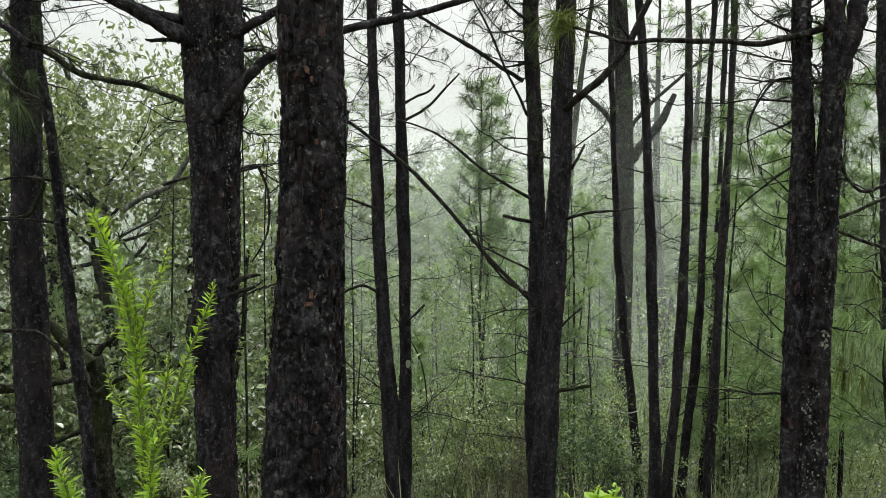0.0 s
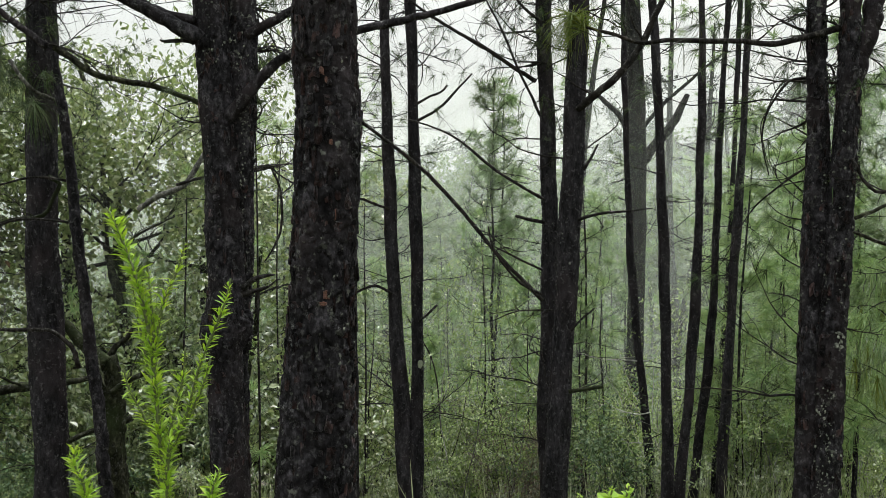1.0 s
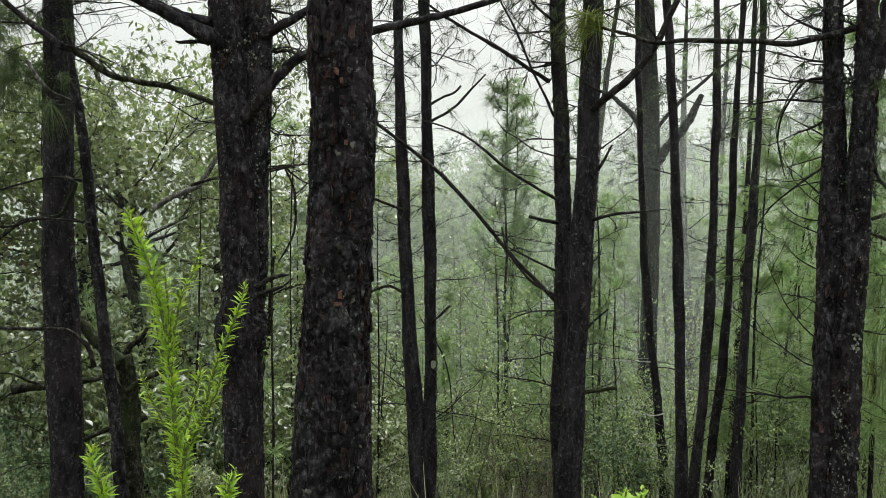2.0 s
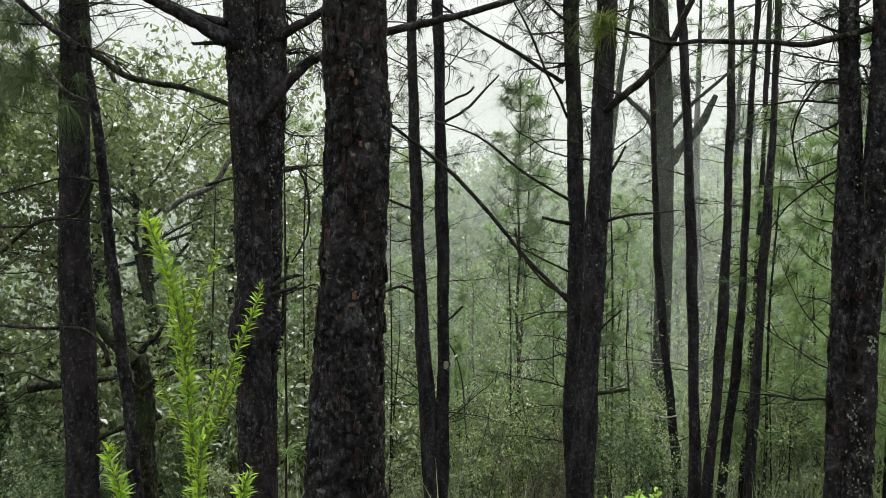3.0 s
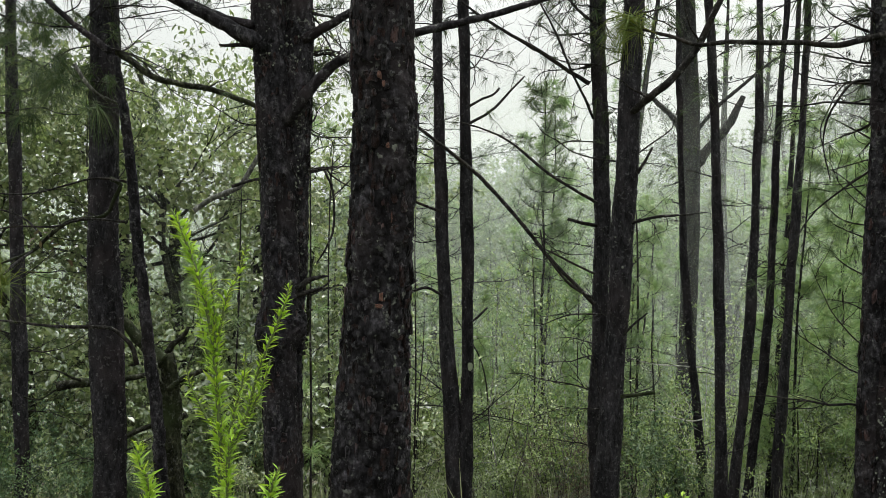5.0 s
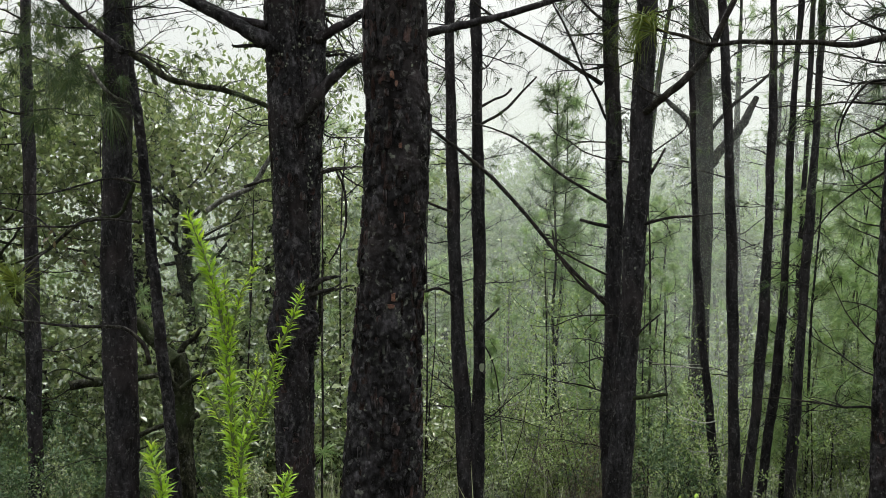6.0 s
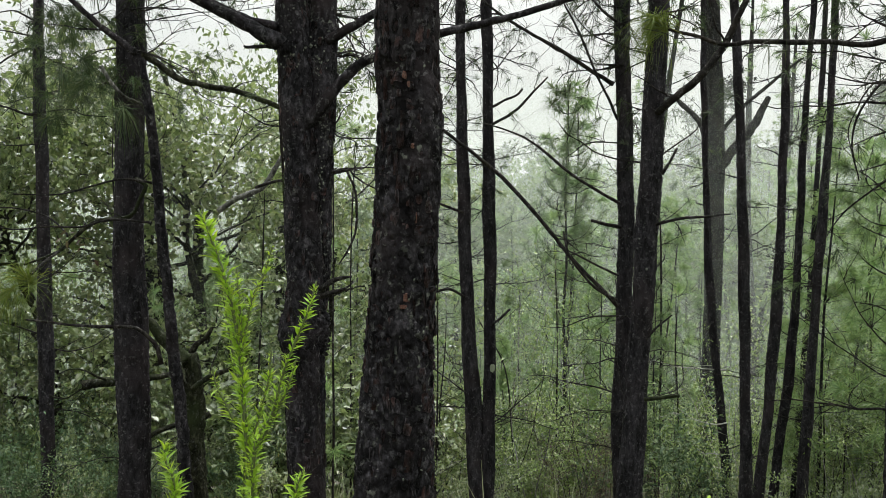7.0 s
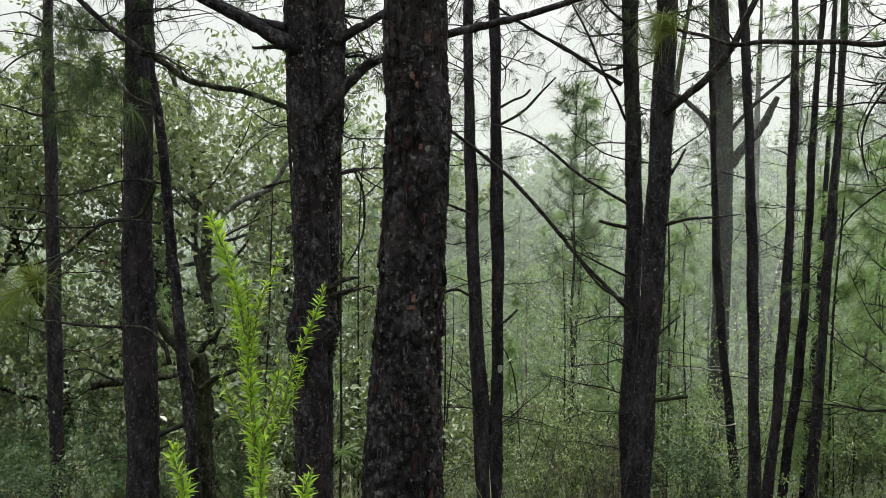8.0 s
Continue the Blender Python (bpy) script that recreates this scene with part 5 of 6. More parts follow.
pno = node(pnt, "ShaderNodeTexNoise", Scale=25.0, Detail=4.0)
pnt.links.new(pco.outputs["Object"], pno.inputs["Vector"])
pnt.links.new(ramp(pnt, pno.outputs["Fac"], [(0.3, (0.08, 0.09, 0.06)), (0.7, (0.2, 0.22, 0.16))]), pb.inputs["Base Color"])


def scar(parent, base, at, wide, tall, mat, seed, label):
    me = bark_plate(seed, 0.3)
    me.materials[0] = mat
    ob = new("scar", me)
    ob.parent = parent
    way = -Vector(at).xy.to_3d().normalized()
    m = Matrix((Vector((0, 0, 1)).cross(way), Vector((0, 0, 1)), way)).transposed().to_4x4()
    m.translation = Vector(np.array(at) - base)
    ob.matrix_basis = m @ Matrix.Diagonal((wide, tall, 0.014, 1))
    tagged(ob, label)


for k, (at, wide, tall) in enumerate((
    ((-0.59, 3.81, 1.26), 0.018, 0.036), ((-0.60, 3.81, 1.22), 0.03, 0.02), ((-0.58, 3.84, 1.24), 0.012, 0.026), ((-0.62, 3.84, 1.17), 0.026, 0.016),
    ((-0.61, 3.86, 2.27), 0.02, 0.036), ((-0.59, 3.86, 2.23), 0.012, 0.03), ((-0.64, 3.89, 2.25), 0.01, 0.034),
    ((-0.55, 3.86, 1.62), 0.008, 0.05), ((-0.57, 3.86, 1.95), 0.014, 0.024), ((-0.63, 3.82, 0.96), 0.014, 0.02))):
    scar(near, near_base, at, wide * 1.15, tall * 1.1, SCAR, 41 + k, "raw reddish scar in the bark")
# plate added for the notch in the stem, which itself is not cut
scar(twin, twin_base, (-0.42, 10.26, -0.15), 0.06, 0.11, PALE, 44, "pale greenish patch set where the stem is notched")


# ---- the mossy stump and the bare limbs among the broad leaves ----
def stump():
    rows = to_ground([(-3.50, 8.45, 0.22, 0.099), (-3.47, 8.45, 0.04, 0.116), (-3.45, 8.44, -0.31, 0.116), (-3.42, 8.43, -0.78, 0.122), (-3.38, 8.42, -1.26, 0.134)], 1.3)
    base = np.array(rows[-1][:3]) + np.array([0, 0, 0.1])
    t = thing("stump", base, "knobbly mossy stump with crooked dead limbs", "stump")
    V, F = bark_trunk(rows, 36, 0.03, (0.06, 0.08), 0.03, 9.5, 0.02)
    part("trunk", V - base, F, BARK_MOSS, t)
    limb(t, base, [(-3.46, 8.36, 0.17, 0.075), (-3.59, 8.35, 0.29, 0.069), (-3.72, 8.34, 0.41, 0.058), (-3.81, 8.33, 0.54, 0.046), (-3.89, 8.32, 0.61, 0.029)], BARK_MOSS, 9, 0.04, 2, 91)
    limb(t, base, [(-3.40, 8.35, -0.12, 0.035), (-3.26, 8.37, -0.01, 0.029), (-3.11, 8.39, 0.06, 0.026), (-2.91, 8.41, 0.12, 0.017)], BARK_MOSS, 7, 0.05, 3, 92)
    limb(t, base, [(-3.52, 8.55, 0.16, 0.041), (-3.44, 8.56, 0.31, 0.032), (-3.35, 8.57, 0.37, 0.027), (-3.28, 8.59, 0.49, 0.018)], BARK_MOSS, 7, 0.05, 2, 93)


stump()
for rows, tw, mat in (
    ([(-5.20, 11.01, 1.72, 0.036), (-4.95, 11.02, 1.90, 0.040), (-4.61, 11.02, 2.06, 0.040), (-4.40, 11.03, 2.39, 0.033), (-4.21, 11.04, 2.68, 0.029), (-4.07, 11.05, 2.86, 0.025), (-3.92, 11.05, 2.93, 0.018), (-3.60, 11.06, 3.01, 0.011)], 3, TWIG_PALE),
    ([(-4.75, 10.52, 2.04, 0.021), (-4.47, 10.52, 2.13, 0.021), (-4.20, 10.53, 2.16, 0.021), (-3.71, 10.53, 2.25, 0.017), (-3.38, 10.53, 2.34, 0.014)], 2, TWIG),
    ([(-4.41, 10.59, 3.88, 0.021), (-4.43, 10.57, 3.32, 0.021), (-4.41, 10.54, 2.70, 0.021), (-4.38, 10.53, 2.21, 0.021), (-4.34, 10.50, 1.38, 0.024)], 3, TWIG),
    ([(-3.54, 10.53, 2.32, 0.014), (-3.41, 10.52, 2.00, 0.017), (-3.40, 10.50, 1.52, 0.017), (-3.50, 10.49, 1.24, 0.014), (-3.63, 10.49, 1.03, 0.010)], 0, TWIG),
    ([(-2.70, 9.48, 0.90, 0.044), (-2.85, 9.48, 0.96, 0.041), (-3.01, 9.49, 1.01, 0.035), (-3.17, 9.49, 1.09, 0.025), (-3.33, 9.49, 1.18, 0.016)], 2, BARK),
    ([(-4.25, 10.94, -0.23, 0.022), (-4.03, 10.95, 0.06, 0.022), (-3.80, 10.96, 0.24, 0.018), (-3.60, 10.96, 0.35, 0.015)], 3, BARK_MOSS),
    ([(-5.32, 10.44, -0.91, 0.044), (-5.54, 10.42, -0.99, 0.036), (-5.83, 10.39, -1.04, 0.033), (-6.12, 10.35, -1.14, 0.025), (-6.41, 10.32, -1.21, 0.018)], 3, BARK_MOSS),
    ([(-6.85, 10.30, -0.44, 0.058), (-6.56, 10.33, -0.41, 0.055), (-6.27, 10.36, -0.42, 0.047), (-5.84, 10.41, -0.37, 0.033), (-5.55, 10.44, -0.30, 0.022)], 2, BARK_MOSS),
):
    limb(oak, np.array(oak.matrix_world.translation), rows, mat, 7, 0.06, tw, int(abs(rows[1][2]) * 1000), "limb")


# ---- shoots overhead whose needles and twigs hang into the sky ----
def hanging_shoot(parent, base, start, way, length, seed, mat=None):
    g = np.random.default_rng(seed)
    pl, nd = Pile(), Pile()
    tips = dead_limb(pl, start, way, length, 0.0095, g, 8, 5, -0.02)
    for tip in tips:
        if g.random() < 0.45:
            needle_tuft(nd, tip, np.array(way) * 0.6 + g.normal(0, 0.5, 3), g, 24, g.uniform(0.12, 0.2), 0.0021, 0.6, 0.65)
    twig = part("branch", *pl.arrays(base), TWIG, parent)
    if nd.n:
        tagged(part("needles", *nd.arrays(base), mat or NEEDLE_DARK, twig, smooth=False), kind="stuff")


gen = np.random.default_rng(17)
for parent, base, spots in (
    (back_stem, back_base, ((0.89, 8.98, 3.83), (0.87, 8.99, 4.06), (0.92, 8.97, 3.53), (0.93, 8.96, 3.24), (0.91, 9.10, 4.27))),
    (lean_stem, lean_base, ((1.19, 8.38, 3.62), (1.20, 8.39, 3.95), (1.18, 8.36, 3.24), (1.21, 8.39, 4.17))),
    (twin, twin_base, ((-0.87, 10.49, 4.00), (-0.55, 10.49, 4.13), (-0.89, 10.50, 4.41), (-0.54, 10.48, 3.65), (-0.85, 10.47, 3.44), (-0.54, 10.51, 4.48))),
    (left, left_base, ((-3.75, 7.73, 3.56), (-3.78, 7.73, 3.82), (-3.75, 7.71, 3.19), (-3.77, 7.70, 2.87))),
    (double, double_base, ((-1.91, 6.57, 3.35), (-1.63, 6.66, 3.25), (-1.95, 6.57, 3.53), (-1.59, 6.67, 3.47), (-1.59, 6.70, 2.91), (-1.58, 6.69, 2.65), (-1.58, 6.68, 2.34), (-1.59, 6.67, 1.99))),
    (right_pine, right_base, ((2.59, 6.16, 3.09), (2.76, 6.06, 3.22), (2.57, 6.14, 2.72), (2.74, 6.04, 2.55), (2.57, 6.23, 2.45), (2.56, 6.22, 2.00))),
    (far_left, far_left_base, ((-6.29, 10.50, 4.13), (-6.28, 10.49, 3.70), (-6.28, 10.47, 3.19), (-6.28, 10.51, 4.43))),
    (edge_pine, edge_base, ((3.93, 7.66, 3.25), (3.95, 7.65, 2.80), (3.96, 7.63, 2.40))),
):
    for k, p in enumerate(spots):
        for q in range(2 if parent in (right_pine, edge_pine) else 3):
            a = gen.uniform(0, 6.28)
            hanging_shoot(parent, base, p, (math.cos(a), 0.25 + 0.4 * abs(math.sin(a)), gen.uniform(-0.35, 0.45)), gen.uniform(0.5, 1.3), int(gen.integers(1, 99999)))


# ---- bare saplings and far trunks ----
def sapling(rows, label, seed):
    g = np.random.default_rng(seed)
    x, y, z, r = rows[0]
    pts = to_ground([(x + g.normal(0, 0.06), y, z + 0.9, 0.0015)] + [(a, b, c, w * 0.65) for a, b, c, w in rows], 1.1)
    base = np.array(pts[-1][:3]) + np.array([0, 0, 0.1])
    t = thing("sapling", base, label, "sapling", "thin saplings")
    path = smooth_path(pts, 0.08)
    V, F = tube(path, 7)
    part("trunk", V - base, F, TWIG, t)
    up = path[: int(len(path) * 0.85)]
    nd = Pile()
    needle_tuft(nd, pts[0][:3], (0, 0, 1), g, 60, 0.22, 0.0024, 0.7, 0.2)
    tagged(part("needles", *nd.arrays(base), NEEDLE, t, smooth=False), kind="stuff")
    for k in range(12):
        row = up[g.integers(0, len(up))]
        a = g.uniform(0, 6.28)
        pl, nd = Pile(), Pile()
        way = np.array([math.cos(a), math.sin(a), g.uniform(0.0, 0.7)])
        tips = dead_limb(pl, row[:3], way, g.uniform(0.25, 0.7), 0.004, g, 3, 4)
        b = part("branch", *pl.arrays(base), TWIG, t)
        if g.random() < 0.6:
            needle_tuft(nd, tips[0], way + np.array([0, 0, 0.5]), g, 56, 0.27, 0.003, 0.85, 0.35)
            tagged(part("needles", *nd.arrays(base), NEEDLE_MID if seed % 2 else NEEDLE, b, smooth=False), kind="stuff")


for k, rows in enumerate((
    [(-2.16, 9.23, 2.44, 0.012), (-2.14, 9.20, 1.53, 0.015), (-2.13, 9.16, 0.31, 0.018), (-2.11, 9.13, -0.60, 0.021), (-2.11, 9.10, -1.40, 0.021)],
    [(-1.23, 11.50, 1.28, 0.011), (-1.21, 11.46, 0.29, 0.015), (-1.20, 11.42, -0.77, 0.019), (-1.22, 11.38, -2.16, 0.023)],
    [(-1.19, 12.45, -0.15, 0.012), (-1.26, 12.41, -1.14, 0.017), (-1.31, 12.37, -2.48, 0.017)],
    [(0.44, 13.48, 0.78, 0.013), (0.48, 13.44, -0.29, 0.018), (0.48, 13.40, -1.36, 0.022), (0.50, 13.35, -2.81, 0.027)],
    [(5.36, 13.97, 0.57, 0.023), (5.39, 13.94, -0.36, 0.028), (5.41, 13.90, -1.47, 0.032), (5.43, 13.85, -2.97, 0.037)],
    [(4.35, 12.92, -0.91, 0.017), (4.36, 12.90, -1.60, 0.017), (4.37, 12.86, -2.65, 0.022)],
    [(2.13, 14.00, 1.31, 0.023), (2.15, 13.95, 0.01, 0.028), (2.15, 13.91, -1.29, 0.028), (2.14, 13.85, -2.97, 0.032)],
    [(4.52, 12.42, -0.89, 0.012), (4.47, 12.40, -1.47, 0.017), (4.45, 12.37, -2.48, 0.017)],
    [(-2.70, 13.03, 2.10, 0.017), (-2.72, 12.98, 0.81, 0.017), (-2.70, 12.93, -0.56, 0.022), (-2.67, 12.86, -2.65, 0.022)],
    [(-0.81, 12.96, 0.30, 0.013), (-0.34, 12.93, -0.56, 0.017), (-0.21, 12.90, -1.60, 0.017), (-0.14, 12.86, -2.65, 0.022)],
    [(-6.05, 11.98, 2.34, 0.017), (-5.97, 11.95, 1.10, 0.021), (-5.92, 11.90, -0.55, 0.021), (-5.86, 11.85, -2.47, 0.025)],
    [(-3.85, 12.17, 1.37, 0.017), (-3.87, 12.14, 0.21, 0.021), (-3.91, 12.10, -0.95, 0.021), (-3.93, 12.05, -2.45, 0.025)],
    [(2.29, 13.44, -0.29, 0.018), (2.34, 13.41, -1.18, 0.018), (2.38, 13.35, -2.81, 0.022)],
)):
    sapling(rows, "thin straight sapling with a few brushes of needles", 300 + k)

for k, (x, y, r) in enumerate(((7.9, 30.0, 0.2), (5.0, 34.0, 0.18), (9.8, 33.0, 0.22), (-4.5, 36.0, 0.2), (-8.0, 28.0, 0.2), (12.5, 40.0, 0.25), (4.2, 27.0, 0.15))):
    g = np.random.default_rng(400 + k)
    z = float(floor_at(x, y))
    rows = [(x + g.normal(0, 0.4), y, z + 17, 0.05), (x + g.normal(0, 0.2), y, z + 10, r * 0.7), (x, y, z + 4, r * 0.9), (x, y, z, r)]
    pine("pine_tree", "pale tall pine trunk standing far back in mist", [rows], 16, 0.2, (0.08, 0.2), 0.01, 40.0 + k, top=z + 18, mat=BARK_GREY, twigs=4, twig_len=1.4, group="far pine trunks")


# ---- withered brush and low growth ----
BROWN = leaf_material("withered_leaves", [(0.0, (0.03, 0.022, 0.015)), (0.55, (0.075, 0.055, 0.034)), (0.8, (0.1, 0.105, 0.045)), (1.0, (0.15, 0.08, 0.04))], 0.6, 0.3, 0.2, (0.12, 0.06, 0.03))
withered = shrub(66, 1.9, "withered brown shrub among green ones", 0.055, 1150, BROWN, 0.26)
stand(withered, 0.9, 11.2, 0.3, 1.0)
for x, y, a, q in ((0.66, 11.3, 2.0, 0.85), (1.08, 11.0, 1.0, 0.8), (1.75, 12.2, 4.0, 0.75)):
    stand_copy(withered, x, y, a, q)
for x, y, a, q in ((-5.2, 9.7, 0.3, 0.62), (-4.4, 10.2, 1.3, 0.66), (-3.3, 10.0, 2.3, 0.6), (-6.1, 10.4, 4.3, 0.7), (-1.0, 11.2, 0.9, 0.6), (2.6, 11.3, 1.9, 0.7), (3.9, 10.6, 2.9, 0.6), (0.0, 11.4, 5.2, 0.6)):
    stand_copy(shrubs[3], x, y, a, q)


def leaf_spray(parent, base, at, seed, count, mat, label):
    g = np.random.default_rng(seed)
    pl = Pile()
    P = np.array(at)[None] + g.normal(0, 0.07, (count, 3))
    leaves(pl, P, g.normal(0, 1, (count, 3)) - np.array([[0, 0, 0.4]]), facing_up(g, count, 0.8), 0.09, 0.4, g)
    tagged(part("withered_leaf_spray", *pl.arrays(base), mat, parent, label, smooth=False), kind="stuff")


leaf_spray(left, left_base, (-4.25, 7.61, 1.45), 5, 9, BROWN, "a few withered orange leaves")
leaf_spray(left, left_base, (-4.18, 7.61, 1.40), 6, 6, BROWN, "a few withered orange leaves")
leaf_spray(grey, grey_base, (3.34, 16.49, -1.71), 7, 40, BROWN, "withered brown needles caught on a twig")


# ---- grass and low stalks on the near slope ----
GRASS = leaf_material("wet_grass", [(0.0, (0.1, 0.14, 0.055)), (0.6, (0.19, 0.23, 0.1)), (1.0, (0.42, 0.44, 0.28))], 0.3, 0.7, 0.4, (0.3, 0.38, 0.1))
gg = np.random.default_rng(88)
turf = Pile()
for n, tall, wide, lean in ((9000, 0.42, 0.045, 0.35), (1100, 0.85, 0.016, 0.3)):
    gy = 8.6 + 7 * gg.random(n)
    gx = gg.uniform(-0.62, 0.62, n) * gy
    gx = np.where(gx < -0.36 * gy, -gx * 0.8, gx)
    gz = floor_at(gx, gy)
    leaves(turf, np.stack([gx, gy, gz - 0.02], 1), np.stack([gg.normal(0, lean, n), gg.normal(0, lean, n), np.ones(n)], 1), facing_up(gg, n, 1.5), tall, wide, gg, 0.1, 0.35, True)
V, F = turf.arrays()
tagged(new("grass", mesh_of("grass", V, F, GRASS, False)), "thin wet grass and pale stalks on the slope", "grass", kind="stuff")


# the swollen collar of bark on the double pine
collar_rows = [(-1.78, 6.58, 0.90, 0.155), (-1.78, 6.58, 0.84, 0.182), (-1.785, 6.57, 0.76, 0.194), (-1.785, 6.57, 0.69, 0.194), (-1.78, 6.57, 0.61, 0.18), (-1.775, 6.57, 0.55, 0.155)]
V, F = bark_trunk(collar_rows, 72, 0.012, (0.035, 0.03), 0.03, 12.5, 0.012)
part("burl", V - double_base, F, BARK, double, "swollen knobbly collar of bark")


# ---- crusts of pale lichen on the old bark ----
LICHEN, lnt, lb = material("pale_lichen", 0.8, 0.2)
lco = lnt.nodes.new("ShaderNodeTexCoord")
lno = node(lnt, "ShaderNodeTexNoise", Scale=60.0, Detail=3.0)
lnt.links.new(lco.outputs["Object"], lno.inputs["Vector"])
lnt.links.new(ramp(lnt, lno.outputs["Fac"], [(0.35, (0.05, 0.054, 0.045)), (0.6, (0.15, 0.158, 0.13)), (0.75, (0.3, 0.31, 0.26))]), lb.inputs["Base Color"])


def lichen(parent, base, rows, count, low, high, facing, spread, size, seed, proud=0.012):
    g = np.random.default_rng(seed)
    path = smooth_path(rows, 0.01)
    path = path[(path[:, 2] > low) & (path[:, 2] < high)]
    if not len(path):
        return
    pl = Pile()
    for k in range(count):
        row = path[g.integers(0, len(path))]
        a = facing + g.normal(0, spread)
        out = np.array([-math.cos(a), -math.sin(a), 0.0])
        side = np.array([math.sin(a), -math.cos(a), 0.0])
        c = row[:3] + out * (row[3] + proud * g.uniform(0.5, 1.1))
        n = 7
        th = np.arange(n) * 2 * np.pi / n
        r = size * g.uniform(0.2, 1.0) * (1 + g.normal(0, 0.38, n)) * 0.5
        ring = c[None] + side[None] * (r * np.cos(th))[:, None] + np.array([[0, 0, 1.0]]) * (r * np.sin(th) * 1.3)[:, None]
        V = np.vstack([ring - out * 0.01, ring + out * 0.002, c + out * 0.004])
        pl.add(V, [(q, (q + 1) % n, n + (q + 1) % n, n + q) for q in range(n)] + [(n + q, n + (q + 1) % n, 2 * n) for q in range(n)])
    tagged(part("lichen", *pl.arrays(base), LICHEN, parent, "pale crusts of lichen", False), kind="stuff")


lichen(right_pine, right_base, RIGHT_RIGHT, 95, -0.5, 0.45, 1.05, 0.3, 0.016, 1)
lichen(right_pine, right_base, RIGHT_RIGHT, 16, 0.7, 0.83, 1.6, 0.14, 0.026, 2)
lichen(right_pine, right_base, RIGHT_RIGHT, 40, 0.9, 2.6, 1.5, 0.5, 0.012, 3)
lichen(right_pine, right_base, RIGHT_LEFT, 24, -0.4, 2.8, 1.8, 0.5, 0.011, 4)
lichen(double, double_base, DOUBLE_RIGHT, 26, 2.72, 3.05, 1.5, 0.35, 0.02, 5)
lichen(double, double_base, DOUBLE_LEFT, 22, 2.7, 3.1, 1.5, 0.45, 0.016, 6)
lichen(double, double_base, DOUBLE_RIGHT, 80, 1.0, 2.6, 2.0, 0.12, 0.016, 7)
lichen(double, double_base, DOUBLE_LEFT, 26, -0.3, 2.7, 1.6, 0.5, 0.009, 8)
lichen(near, near_base, NEAR_ROWS, 40, 0.3, 2.9, 2.4, 0.5, 0.009, 9)

# long drooping brushes by the pine at the edge
for k, at in enumerate(((3.51, 7.38, 0.78), (3.68, 7.37, 0.71), (3.80, 7.37, 0.61), (3.70, 7.59, 1.19), (3.95, 7.38, 0.96), (3.78, 7.53, 2.29), (3.65, 7.56, 3.08))):
    brush(edge_pine, edge_base, at, (-0.3 + 0.1 * k, 0.0, -0.1), 700 + k, 70, 0.3, NEEDLE if k < 5 else NEEDLE_DARK, 1.1 if k < 5 else 0.3, 0.0016)
    limb(edge_pine, edge_base, [(*(np.array(at) + (0.35, 0.2, 0.12)), 0.006), (*(np.array(at) + (0.15, 0.08, 0.08)), 0.005), (*at, 0.003)], TWIG, 5, 0.05, 0, 800 + k, "branch")

# curtains of long needles that hang between the double pine and the edge pine
for k, at in enumerate(((3.70, 7.90, 0.78), (3.75, 7.90, 0.76), (3.82, 7.90, 0.74), (3.89, 7.90, 0.75), (3.94, 7.90, 0.73), (4.01, 7.90, 0.70), (3.73, 7.90, 0.49), (3.81, 7.90, 0.44), (3.92, 7.90, 0.41), (4.02, 7.90, 0.46), (3.70, 7.90, 0.28), (3.79, 7.90, 0.17), (3.97, 7.90, 0.22), (3.90, 7.90, 0.12), (3.83, 7.90, 1.12), (3.90, 7.90, 1.17), (3.99, 7.90, 1.07))):
    nd = Pile()
    needle_tuft(nd, at, (0.0, 0.0, -1.0), np.random.default_rng(820 + k), 34, 0.27, 0.0019, 0.28, 0.7)
    tagged(part("needles", *nd.arrays(edge_base), NEEDLE_YELLOW if k % 3 == 1 else NEEDLE_MID, edge_pine, smooth=False), kind="stuff")
for rows in ([(3.97, 7.72, 0.66), (3.86, 7.88, 0.80), (3.66, 7.92, 0.80)], [(4.00, 7.70, 0.40), (3.86, 7.88, 0.50), (3.68, 7.92, 0.52)], [(4.00, 7.70, 0.10), (3.88, 7.88, 0.22), (3.66, 7.92, 0.30)], [(3.99, 7.72, 1.02), (3.92, 7.88, 1.16), (3.80, 7.92, 1.16)]):
    limb(edge_pine, edge_base, [(*p, 0.008 - 0.0025 * q) for q, p in enumerate(rows)], TWIG, 5, 0.05, 1, int(rows[0][2] * 1000), "branch")


